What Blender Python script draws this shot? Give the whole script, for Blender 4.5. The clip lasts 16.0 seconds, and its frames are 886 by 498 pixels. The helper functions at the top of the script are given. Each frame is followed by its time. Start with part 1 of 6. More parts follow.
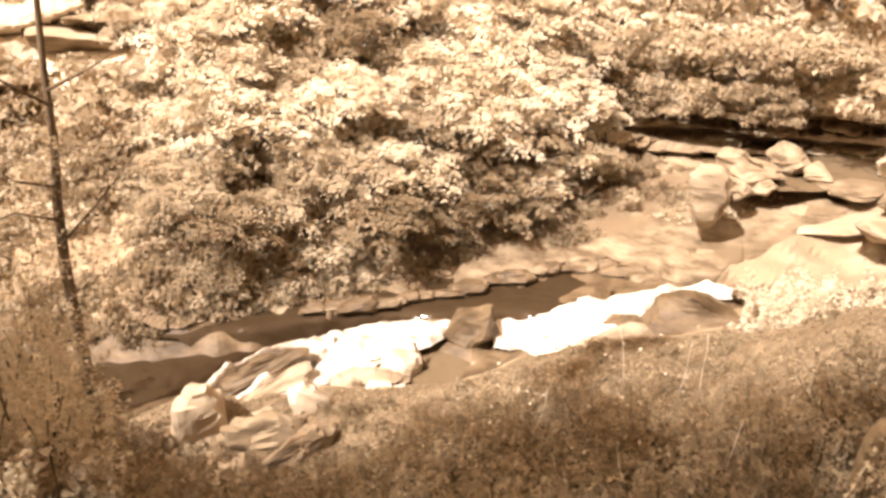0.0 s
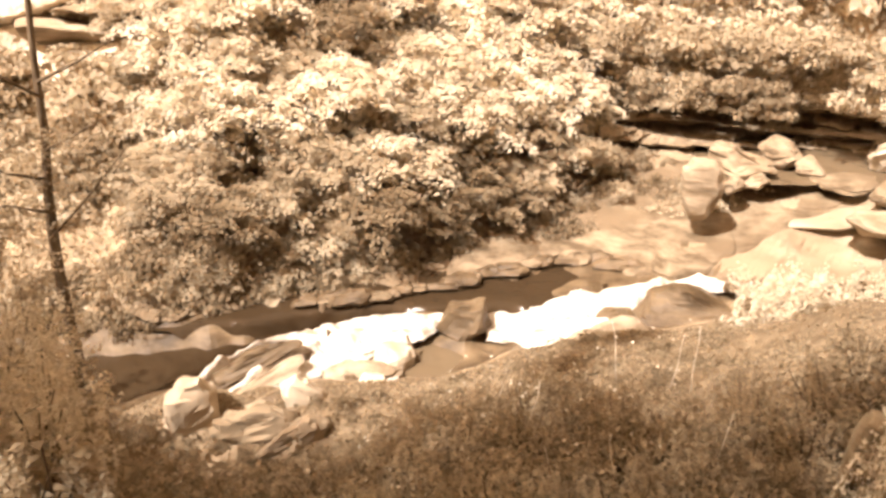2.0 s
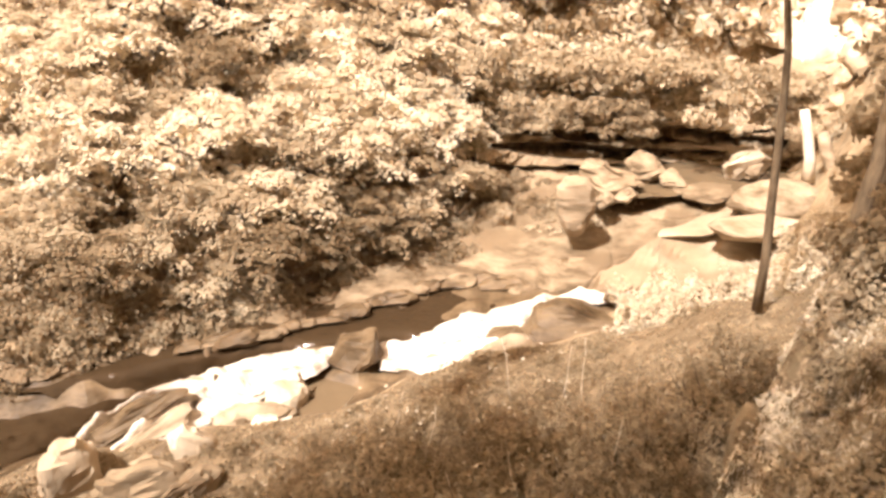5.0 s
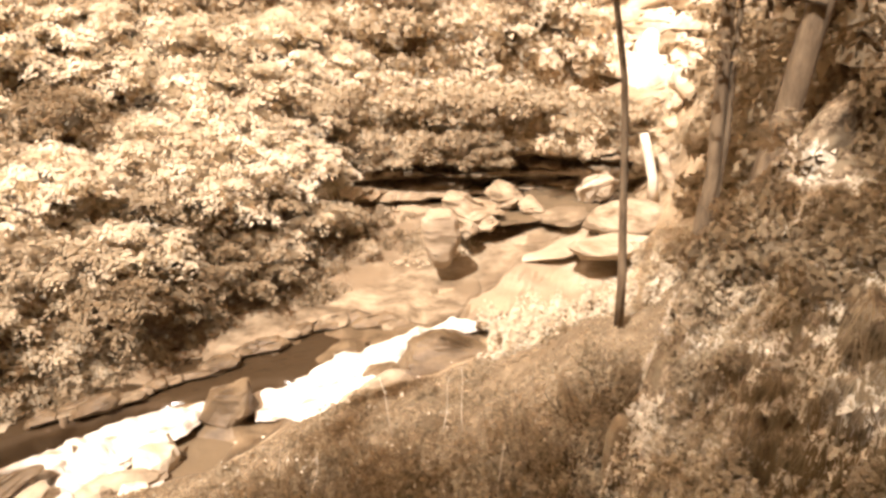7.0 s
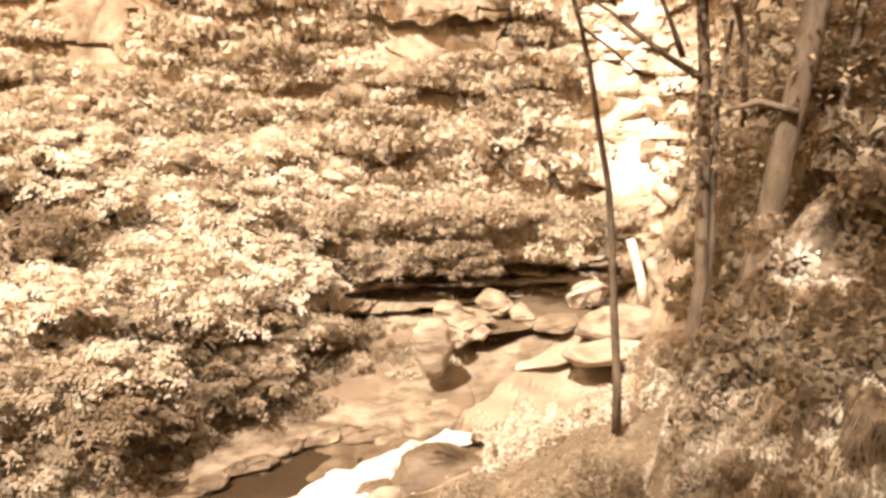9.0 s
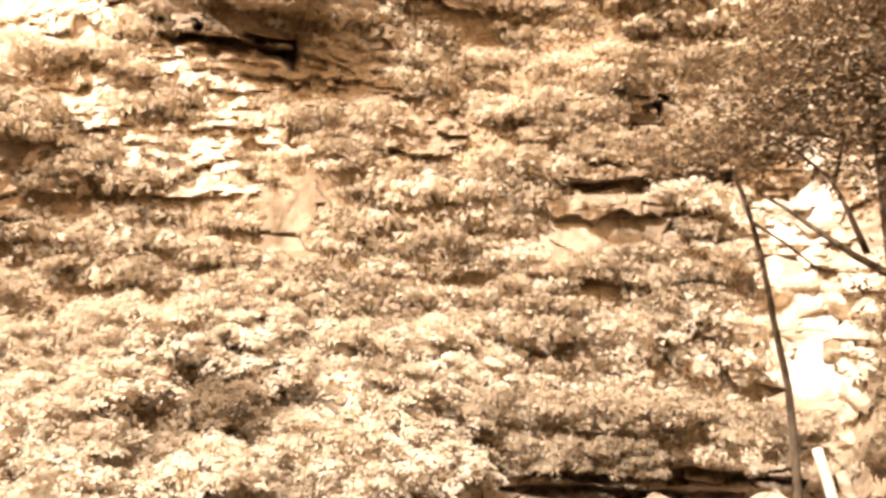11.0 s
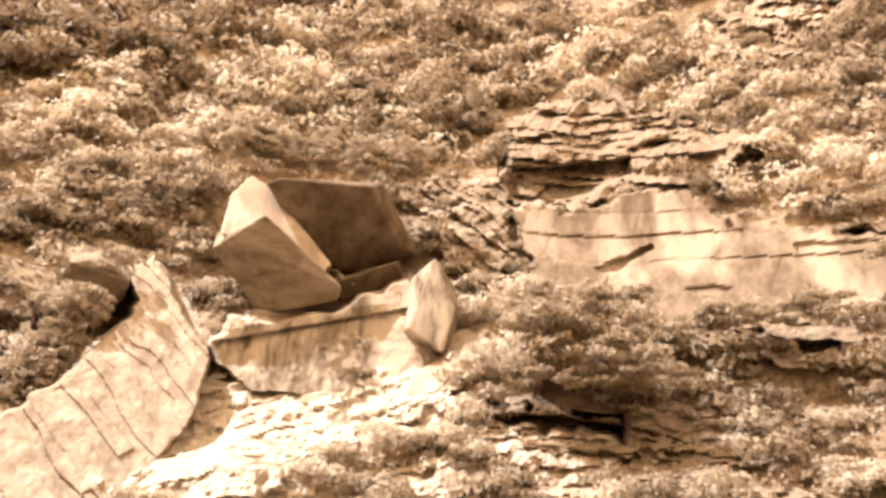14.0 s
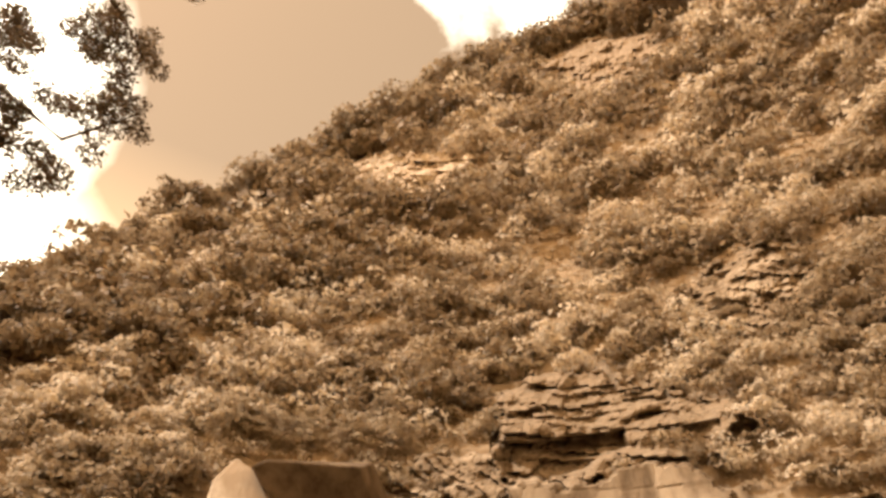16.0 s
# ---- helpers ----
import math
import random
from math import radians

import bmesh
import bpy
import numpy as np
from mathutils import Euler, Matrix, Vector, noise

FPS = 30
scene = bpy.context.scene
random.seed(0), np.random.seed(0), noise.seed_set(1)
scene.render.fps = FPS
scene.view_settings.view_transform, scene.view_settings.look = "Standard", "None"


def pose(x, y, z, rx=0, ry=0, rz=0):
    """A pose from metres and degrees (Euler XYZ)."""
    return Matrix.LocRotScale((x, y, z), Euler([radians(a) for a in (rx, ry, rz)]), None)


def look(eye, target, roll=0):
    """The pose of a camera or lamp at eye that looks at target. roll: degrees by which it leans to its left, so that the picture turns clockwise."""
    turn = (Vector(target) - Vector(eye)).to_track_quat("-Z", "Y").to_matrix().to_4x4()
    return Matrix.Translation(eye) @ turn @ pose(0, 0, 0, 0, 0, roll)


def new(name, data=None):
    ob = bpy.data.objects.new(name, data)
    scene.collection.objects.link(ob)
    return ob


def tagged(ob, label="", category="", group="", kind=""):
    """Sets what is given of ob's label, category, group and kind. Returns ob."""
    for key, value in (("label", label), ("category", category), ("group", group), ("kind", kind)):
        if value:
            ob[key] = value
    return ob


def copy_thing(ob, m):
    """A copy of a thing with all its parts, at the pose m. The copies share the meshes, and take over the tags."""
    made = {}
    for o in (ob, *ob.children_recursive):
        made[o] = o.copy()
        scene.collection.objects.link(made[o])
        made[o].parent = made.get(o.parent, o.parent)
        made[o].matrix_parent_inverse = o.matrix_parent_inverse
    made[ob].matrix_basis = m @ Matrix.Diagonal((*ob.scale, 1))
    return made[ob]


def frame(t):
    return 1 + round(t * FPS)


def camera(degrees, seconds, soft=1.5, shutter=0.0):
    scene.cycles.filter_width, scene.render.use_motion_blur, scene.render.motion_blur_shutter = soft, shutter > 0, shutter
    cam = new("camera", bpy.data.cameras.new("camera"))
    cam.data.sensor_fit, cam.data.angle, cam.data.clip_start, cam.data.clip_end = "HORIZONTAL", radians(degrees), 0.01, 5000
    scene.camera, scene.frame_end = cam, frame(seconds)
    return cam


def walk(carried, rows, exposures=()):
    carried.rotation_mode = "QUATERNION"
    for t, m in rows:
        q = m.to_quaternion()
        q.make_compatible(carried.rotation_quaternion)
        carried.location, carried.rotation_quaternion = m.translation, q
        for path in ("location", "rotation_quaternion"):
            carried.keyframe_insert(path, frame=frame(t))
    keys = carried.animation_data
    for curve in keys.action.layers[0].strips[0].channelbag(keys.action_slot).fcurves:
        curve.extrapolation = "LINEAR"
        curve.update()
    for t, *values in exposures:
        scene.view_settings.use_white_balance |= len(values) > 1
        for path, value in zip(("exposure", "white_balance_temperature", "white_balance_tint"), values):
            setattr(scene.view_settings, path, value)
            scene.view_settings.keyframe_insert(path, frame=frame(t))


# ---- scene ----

# ---------------------------------------------------------------- camera
EYE = 12.0                       # above the pools of the river
cam = camera(59.75, 16.0, soft=3.1)
# seconds, then the turn of the camera, which stands on the near bank
TURNS = [
    (0.0, 62.00, -0.00, 0.00),
    (0.5, 61.94, -0.04, -0.04),
    (1.0, 61.82, -0.16, -0.15),
    (1.5, 61.62, -0.29, -0.35),
    (2.0, 61.49, -0.30, -0.43),
    (2.5, 61.43, -0.47, -0.56),
    (3.0, 61.41, -0.58, -0.91),
    (5.5, 64.76, -0.66, -12.71),
    (6.0, 65.82, -0.78, -15.40),
    (6.5, 66.31, -0.79, -17.97),
    (7.0, 66.50, -0.67, -20.48),
    (7.5, 66.98, -0.49, -22.18),
    (8.0, 69.27, -0.31, -23.39),
    (10.5, 84.40, 0.26, -13.22),
    (11.0, 88.60, -0.08, -9.56),
    (11.5, 93.13, -0.05, -6.36),
    (12.0, 98.62, 0.31, -2.57),
    (12.5, 103.09, -0.40, 0.49),
    (13.0, 106.89, -0.80, 3.74),
    (13.5, 110.99, -1.51, 7.74),
    (14.0, 115.52, -1.67, 13.99),
    (14.5, 121.32, -1.20, 18.09),
    (15.0, 126.57, -1.27, 17.70),
    (15.5, 131.30, -0.95, 16.39),
    (16.0, 135.79, -0.14, 14.15),
]
walk(cam, [(t, pose(0, 0, EYE, rx, ry, rz)) for t, rx, ry, rz in TURNS],
     exposures=[(0.0, 2.58, 6450, 10), (8.0, 2.48, 6450, 10), (10.5, 2.55, 6250, 10), (12.5, 2.5, 6000, 10), (14.0, 2.15, 5800, 10), (14.5, 1.95, 5800, 10), (15.0, 1.93, 5750, 10), (15.5, 1.6, 6050, 10), (16.0, 1.2, 6950, 10)])

# ---------------------------------------------------------------- light
SUN_EL, SUN_AZ = 56.0, 232.0     # degrees; azimuth clockwise from +y: behind the camera, a little to its left
world = bpy.data.worlds.new("sky")
scene.world = world
world.use_nodes = True
wn = world.node_tree.nodes
wl = world.node_tree.links
sky = wn.new("ShaderNodeTexSky")
sky.sky_type, sky.sun_disc = "NISHITA", False
sky.sun_elevation, sky.sun_rotation = radians(SUN_EL), radians(SUN_AZ)
tc = wn.new("ShaderNodeTexCoord")


def blend(kind, fac, one, two):
    """A colour mix of the world: fac, one and two are sockets or values."""
    m = wn.new("ShaderNodeMix")
    m.data_type, m.blend_type = "RGBA", kind
    for k, q in ((0, fac), (6, one), (7, two)):
        if isinstance(q, (int, float)):
            m.inputs[k].default_value = q
        elif isinstance(q, tuple):
            m.inputs[k].default_value = (*q, 1)
        else:
            wl.new(q, m.inputs[k])
    return m.outputs[2]


def cloud_bank(az, el, inner, outer):
    """A soft-edged cloud round one direction of the sky, frayed by noise."""
    a, e = radians(az), radians(el)
    dot = wn.new("ShaderNodeVectorMath")
    dot.operation = "DOT_PRODUCT"
    dot.inputs[1].default_value = (math.sin(a) * math.cos(e), math.cos(a) * math.cos(e), math.sin(e))
    wl.new(tc.outputs["Generated"], dot.inputs[0])
    nz = wn.new("ShaderNodeTexNoise")
    nz.inputs["Scale"].default_value, nz.inputs["Detail"].default_value = 6.0, 6
    wl.new(tc.outputs["Generated"], nz.inputs["Vector"])
    mad = wn.new("ShaderNodeMath")
    mad.operation = "MULTIPLY_ADD"
    wl.new(nz.outputs["Fac"], mad.inputs[0])
    mad.inputs[1].default_value = 0.03
    wl.new(dot.outputs["Value"], mad.inputs[2])
    r = wn.new("ShaderNodeMapRange")
    r.inputs[1].default_value, r.inputs[2].default_value = math.cos(radians(outer)) + 0.017, math.cos(radians(inner)) + 0.017
    wl.new(mad.outputs[0], r.inputs[0])
    return r.outputs[0]


rise = wn.new("ShaderNodeSeparateXYZ")
wl.new(tc.outputs["Generated"], rise.inputs[0])
haze = wn.new("ShaderNodeMapRange")
haze.inputs[1].default_value, haze.inputs[2].default_value, haze.inputs[3].default_value, haze.inputs[4].default_value = 0.50, 0.76, 0.88, 0.14
wl.new(rise.outputs["Z"], haze.inputs[0])
veil = blend("MIX", haze.outputs[0], blend("MULTIPLY", 1.0, sky.outputs["Color"], (1.0, 0.51, 0.22)), (7.2, 4.55, 2.4))
veil = blend("MIX", cloud_bank(-70, 47, 6, 15), veil, (15.0, 13.6, 11.0))
veil = blend("MIX", cloud_bank(-8, 65.5, 2.5, 7), veil, (15.0, 13.6, 11.0))
veil = blend("MIX", cloud_bank(-62, 28, 8, 20), veil, (15.0, 13.6, 11.0))
wl.new(veil, wn["Background"].inputs["Color"])
wn["Background"].inputs["Strength"].default_value = 0.15

sun_data = bpy.data.lights.new("sun", "SUN")
sun_data.energy, sun_data.angle, sun_data.color = 2.0, radians(1.5), (1.0, 0.905, 0.835)
sun = new("sun", sun_data)
_s = Vector((math.sin(radians(SUN_AZ)) * math.cos(radians(SUN_EL)), math.cos(radians(SUN_AZ)) * math.cos(radians(SUN_EL)), math.sin(radians(SUN_EL))))
sun.matrix_world = look(_s * 100, (0, 0, 0))


# ---------------------------------------------------------------- materials
def surface(name, dark, light, scale=1.0, rough=0.85, bump=0.4, detail=8.0, stretch=(1, 1, 1), low=0.35, high=0.65, stain=None, island=0.0, trans=0.0, metal=0.0):
    """A rough natural surface: two colours mixed by fine and broad noise, with relief; stain is a third colour in broad patches."""
    m = bpy.data.materials.new(name)
    m.use_nodes = True
    n, l = m.node_tree.nodes, m.node_tree.links
    b = n["Principled BSDF"]
    t = n.new("ShaderNodeTexCoord")
    mp = n.new("ShaderNodeMapping")
    mp.inputs["Scale"].default_value = stretch
    g = n.new("ShaderNodeNewGeometry")
    l.new(g.outputs["Position"], mp.inputs["Vector"])
    fine = n.new("ShaderNodeTexNoise")
    fine.inputs["Scale"].default_value, fine.inputs["Detail"].default_value, fine.inputs["Roughness"].default_value = scale, detail, 0.65
    l.new(mp.outputs[0], fine.inputs["Vector"])
    r = n.new("ShaderNodeValToRGB")
    r.color_ramp.elements[0].position, r.color_ramp.elements[1].position = low, high
    r.color_ramp.elements[0].color, r.color_ramp.elements[1].color = (*dark, 1), (*light, 1)
    l.new(fine.outputs["Fac"], r.inputs["Fac"])
    out = r.outputs["Color"]
    if stain:
        broad = n.new("ShaderNodeTexNoise")
        broad.inputs["Scale"].default_value, broad.inputs["Detail"].default_value = scale * 0.31, 5
        l.new(mp.outputs[0], broad.inputs["Vector"])
        r2 = n.new("ShaderNodeValToRGB")
        r2.color_ramp.elements[0].position, r2.color_ramp.elements[1].position = 0.5, 0.62
        l.new(broad.outputs["Fac"], r2.inputs["Fac"])
        mx = n.new("ShaderNodeMix")
        mx.data_type = "RGBA"
        mx.inputs[7].default_value = (*stain, 1)
        l.new(r2.outputs["Color"], mx.inputs[0])
        l.new(out, mx.inputs[6])
        out = mx.outputs[2]
    if island:
        hs = n.new("ShaderNodeHueSaturation")
        mr = n.new("ShaderNodeMapRange")
        mr.inputs[3].default_value, mr.inputs[4].default_value = 1 - island, 1 + island
        l.new(g.outputs["Random Per Island"], mr.inputs[0])
        l.new(mr.outputs[0], hs.inputs["Value"])
        l.new(out, hs.inputs["Color"])
        out = hs.outputs["Color"]
    l.new(out, b.inputs["Base Color"])
    b.inputs["Roughness"].default_value, b.inputs["Metallic"].default_value = rough, metal
    b.inputs["Specular IOR Level"].default_value = 0.3
    if bump:
        bp = n.new("ShaderNodeBump")
        bp.inputs["Strength"].default_value, bp.inputs["Distance"].default_value = bump, 0.3 / scale
        l.new(fine.outputs["Fac"], bp.inputs["Height"])
        l.new(bp.outputs["Normal"], b.inputs["Normal"])
    if trans:
        tr = n.new("ShaderNodeBsdfTranslucent")
        l.new(out, tr.inputs["Color"])
        ms = n.new("ShaderNodeMixShader")
        ms.inputs[0].default_value = trans
        l.new(b.outputs[0], ms.inputs[1])
        l.new(tr.outputs[0], ms.inputs[2])
        l.new(ms.outputs[0], n["Material Output"].inputs["Surface"])
    return m


M_SOIL = surface("leaf_litter_soil", (0.22, 0.16, 0.095), (0.42, 0.325, 0.215), 2.5, bump=0.8, stain=(0.24, 0.175, 0.105))
M_ROCK = surface("weathered_sandstone", (0.19, 0.14, 0.085), (0.46, 0.375, 0.275), 0.9, bump=0.7, stretch=(0.6, 0.6, 2.2), stain=(0.29, 0.22, 0.145))
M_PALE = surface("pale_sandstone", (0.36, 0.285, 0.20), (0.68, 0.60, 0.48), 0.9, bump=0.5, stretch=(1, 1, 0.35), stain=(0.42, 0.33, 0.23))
M_BLEACH = surface("bleached_sandstone", (0.36, 0.29, 0.20), (0.72, 0.64, 0.52), 1.1, bump=0.7, stretch=(0.7, 0.7, 1.6), stain=(0.60, 0.52, 0.41))
# Block stone darkened so that overhung faces read as shade.
M_BLOCK_SHADE = surface("shade_dark_sandstone", (0.085, 0.057, 0.031), (0.205, 0.15, 0.095), 0.9, bump=0.6, stretch=(1, 1, 0.22), stain=(0.26, 0.196, 0.128))
M_SLAB = surface("slab_sandstone", (0.30, 0.235, 0.16), (0.60, 0.51, 0.39), 1.0, bump=0.6, stretch=(0.9, 0.9, 0.35), stain=(0.46, 0.375, 0.27))
# Wet river rock; on the far bank also the undercut's shade as colour.
M_DARKROCK = surface("wet_and_shade_dark_rock", (0.065, 0.043, 0.023), (0.185, 0.132, 0.078), 1.6, rough=0.45, bump=0.6, stretch=(0.7, 0.7, 2.0))
M_LEAF = surface("mid_toned_leaves", (0.36, 0.285, 0.19), (0.62, 0.53, 0.39), 0.35, rough=0.6, bump=0, island=0.12, trans=0.5)
# Pale colour stands for sunlight on high far-bank trees and sapling shrubs.
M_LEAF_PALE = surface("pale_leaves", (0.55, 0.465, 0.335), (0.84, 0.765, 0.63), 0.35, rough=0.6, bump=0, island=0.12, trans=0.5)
# Dark leaves; on near-bank and low far-bank plants the tone stands for shade.
M_LEAF_DARK = surface("dark_and_shade_leaves", (0.23, 0.17, 0.10), (0.42, 0.335, 0.225), 0.35, rough=0.6, bump=0, island=0.25, trans=0.5)
M_LEAF_BANK = surface("fern_leaves", (0.28, 0.215, 0.135), (0.52, 0.43, 0.31), 0.8, rough=0.6, bump=0, island=0.25, trans=0.45)
# Leaf colour darkened for shaded canopies and branches seen against the sky.
M_LEAF_SHADE = surface("shade_dark_leaves", (0.16, 0.105, 0.055), (0.29, 0.21, 0.12), 3.0, rough=0.5, bump=0, island=0.3, trans=0.3)
# Dark tone made for shaded block faces; also serves outcrops and shelves.
M_CLIFF = surface("dark_and_shade_cliff_rock", (0.14, 0.10, 0.058), (0.36, 0.285, 0.195), 0.8, bump=0.8, stretch=(0.6, 0.6, 1.6), stain=(0.42, 0.345, 0.25))
M_WALL = surface("streaked_wall_stone", (0.15, 0.108, 0.064), (0.27, 0.206, 0.135), 1.1, bump=0.8, stretch=(1.0, 1.0, 0.3), low=0.40, high=0.62, stain=(0.40, 0.325, 0.23))
M_FLAT = surface("river_flat_stone", (0.10, 0.07, 0.04), (0.29, 0.225, 0.15), 2.0, bump=0.9, stretch=(0.4, 0.5, 2.6), low=0.38, high=0.62, stain=(0.165, 0.12, 0.074))
M_STONE = surface("worn_river_stone", (0.155, 0.112, 0.067), (0.38, 0.305, 0.215), 2.0, bump=0.9, stretch=(0.7, 0.7, 1.5), stain=(0.26, 0.196, 0.125))
# Soil darkened to carry the tree's shade on the near bank.
M_SHADE_SOIL = surface("shade_dark_soil", (0.10, 0.07, 0.04), (0.23, 0.17, 0.105), 5.0, bump=0.8, stain=(0.15, 0.105, 0.06))
M_STREAK = surface("water_streaked_stone", (0.14, 0.10, 0.058), (0.56, 0.475, 0.36), 0.9, bump=0.8, stretch=(0.8, 0.8, 0.24), low=0.40, high=0.60, stain=(0.50, 0.415, 0.31))
M_LICHEN = surface("pale_lichen", (0.45, 0.38, 0.28), (0.7, 0.62, 0.5), 9.0, bump=0.4, island=0.2)
# Bark colour darkened in place of canopy shade on the near trunks.
M_BARK = surface("grey_brown_bark", (0.07, 0.047, 0.027), (0.18, 0.13, 0.08), 9.0, bump=0.8, stretch=(1, 1, 0.25))
M_DEADWOOD = surface("bleached_wood", (0.5, 0.42, 0.32), (0.75, 0.67, 0.55), 6.0, bump=0.3, stretch=(1, 1, 0.2))

# ---------------------------------------------------------------- the lie of the land
# Profiles of the gorge, ray by ray from the standpoint: columns are bearings, rows run from the feet over the river to the ridge and beyond.
# Bearings 120 to 240: unseen hill added behind, steep to shade the near bank.
BEARING = [-80, -55, -40, -25, -10, 5, 20, 35, 50, 80, 120, 180, 240]
ROW_D, ROW_Z = [], []


def station(d, z):
    ROW_D.append(d)
    ROW_Z.append(z)


station([0.0] * 13, [10.35] * 13)
station([2.5] * 13, [10.2, 10, 9.6, 9.4, 9.3, 9.3, 9.3, 9.2, 9.2, 9.6, 11.5, 12, 11.5])
station([7, 7, 7, 7, 7, 7, 7, 7, 6, 6, 6, 5, 6], [9, 7, 5.2, 3.6, 3.5, 3.9, 4.5, 5.2, 6.2, 7.5, 18, 20, 18])
station([12, 12, 12, 10.5, 10.5, 11.5, 12, 11, 9, 9, 9, 9, 9], [9, 6, 3.6, 1.0, 1.3, 2.3, 3.0, 5.0, 7.5, 10, 26, 32, 26])
station([26, 22, 18.5, 15.5, 15.3, 15.6, 17.8, 20, 14, 14, 14, 14, 14], [1, .5, .3, .2, .2, .2, .6, 2.0, 11.2, 17, 30, 37, 30])
station([29, 25, 21, 17.3, 17, 17.3, 19.2, 24, 18, 18, 18, 18, 18], [.4, -.3, -.5, -.6, -.5, -.4, .1, 1.4, 12, 20, 33, 40, 32])
station([32, 28, 23, 18.8, 19.4, 21.5, 21.8, 29, 22, 22, 22, 22, 22], [.8, .3, .2, .1, .1, .1, .9, 2, 13, 23, 36, 43, 34])
station([36, 31, 25.5, 21, 21, 23.5, 28.5, 33.5, 27, 27, 27, 27, 27], [2, 1.5, 1.3, 1.3, 1, 1.2, 2.3, 2.8, 15, 28, 39, 46, 36])
station([40, 35, 30, 26, 25, 26.5, 30, 38, 32, 33, 33, 33, 33], [5, 4, 3.5, 3.4, 3.9, 4.2, 3.9, 4.3, 19, 36, 42, 49, 38])
station([50, 44, 38, 36, 35, 35.5, 37, 44, 40, 42, 42, 42, 42], [14, 13, 12, 12, 12, 12, 12, 12, 24, 45, 50, 53, 42])
station([58, 54, 50, 46, 44, 45, 46, 52, 52, 55, 55, 55, 55], [24, 26, 25.4, 24.3, 23.8, 24, 24.3, 26, 40, 60, 58, 57, 46])
station([72, 70, 66, 60, 58, 58, 60, 64, 66, 70, 70, 70, 70], [35, 48, 50.1, 46.6, 45.5, 45.5, 46.6, 49, 58, 75, 66, 62, 50])
station([90, 88, 86, 82, 80, 79, 80, 82, 84, 88, 88, 88, 88], [46, 69, 92, 94, 92, 91, 92, 94, 100, 110, 75, 66, 54])
station([110, 100, 104, 112, 116, 118, 120, 120, 120, 120, 120, 120, 120], [56, 70.5, 106.5, 151.5, 190, 210, 204, 204, 183, 155, 80, 70, 60])
station([200] * 13, [58, 72, 109, 152, 190, 211, 216, 210, 186, 158, 82, 72, 62])
station([3000] * 13, [40] * 13)
ROW_D, ROW_Z = np.array(ROW_D, float), np.array(ROW_Z, float)
NROW = len(ROW_D)


def hash3(i, j, k):
    h = (i * 374761393 + j * 668265263 + k * 2147483647) & 0xFFFFFFFF
    h = ((h ^ (h >> 13)) * 1274126177) & 0xFFFFFFFF
    return ((h ^ (h >> 16)) & 0xFFFF) / 32768.0 - 1.0


def vnoise(p):
    """Smooth value noise from -1 to 1 at an array of points."""
    f = np.floor(p)
    u = p - f
    u = u * u * (3 - 2 * u)
    i, j, k = (f[..., a].astype(np.int64) + 5000 for a in range(3))
    out = 0
    for a in (0, 1):
        for b in (0, 1):
            for c in (0, 1):
                w = (u[..., 0] if a else 1 - u[..., 0]) * (u[..., 1] if b else 1 - u[..., 1]) * (u[..., 2] if c else 1 - u[..., 2])
                out = out + w * hash3(i + a, j + b, k + c)
    return out


def fbm(p, octaves=4):
    return sum(vnoise(p * 2.03 ** o + 17.3 * o) * 0.5 ** o for o in range(octaves))


def catmull(table, s, col):
    """Rows of a table, joined by a smooth curve, at the row numbers s, for each of the columns given by number and share."""
    i = np.clip(np.floor(s).astype(int), 0, NROW - 2)
    u = s - i
    pick = lambda r: table[np.clip(r, 0, NROW - 1), col[0]] * (1 - col[2]) + table[np.clip(r, 0, NROW - 1), col[1]] * col[2]
    p0, p1, p2, p3 = pick(i - 1), pick(i), pick(i + 1), pick(i + 2)
    m1, m2 = (p2 - p0) * 0.35, (p3 - p1) * 0.35
    m1, m2 = np.clip(m1, -3 * abs(p2 - p1), 3 * abs(p2 - p1)), np.clip(m2, -3 * abs(p2 - p1), 3 * abs(p2 - p1))
    return (2 * u**3 - 3 * u**2 + 1) * p1 + (u**3 - 2 * u**2 + u) * m1 + (-2 * u**3 + 3 * u**2) * p2 + (u**3 - u**2) * m2


def land(az, s):
    """The smooth ground at bearing az (degrees) and row s."""
    az, s = np.broadcast_arrays(np.asarray(az, float), np.asarray(s, float))
    a = (az + 80) % 360 - 80
    edge = np.array(BEARING + [280], float)
    c = np.clip(np.searchsorted(edge, a, side="right") - 1, 0, len(BEARING) - 1)
    u = (a - edge[c]) / (edge[c + 1] - edge[c])
    u = u * u * (3 - 2 * u) * 0.5 + u * 0.5
    col = (c, (c + 1) % len(BEARING), u)
    d, z = catmull(ROW_D, s, col), catmull(ROW_Z, s, col)
    r = np.radians(az)
    return np.stack([d * np.sin(r), d * np.cos(r), z], -1)


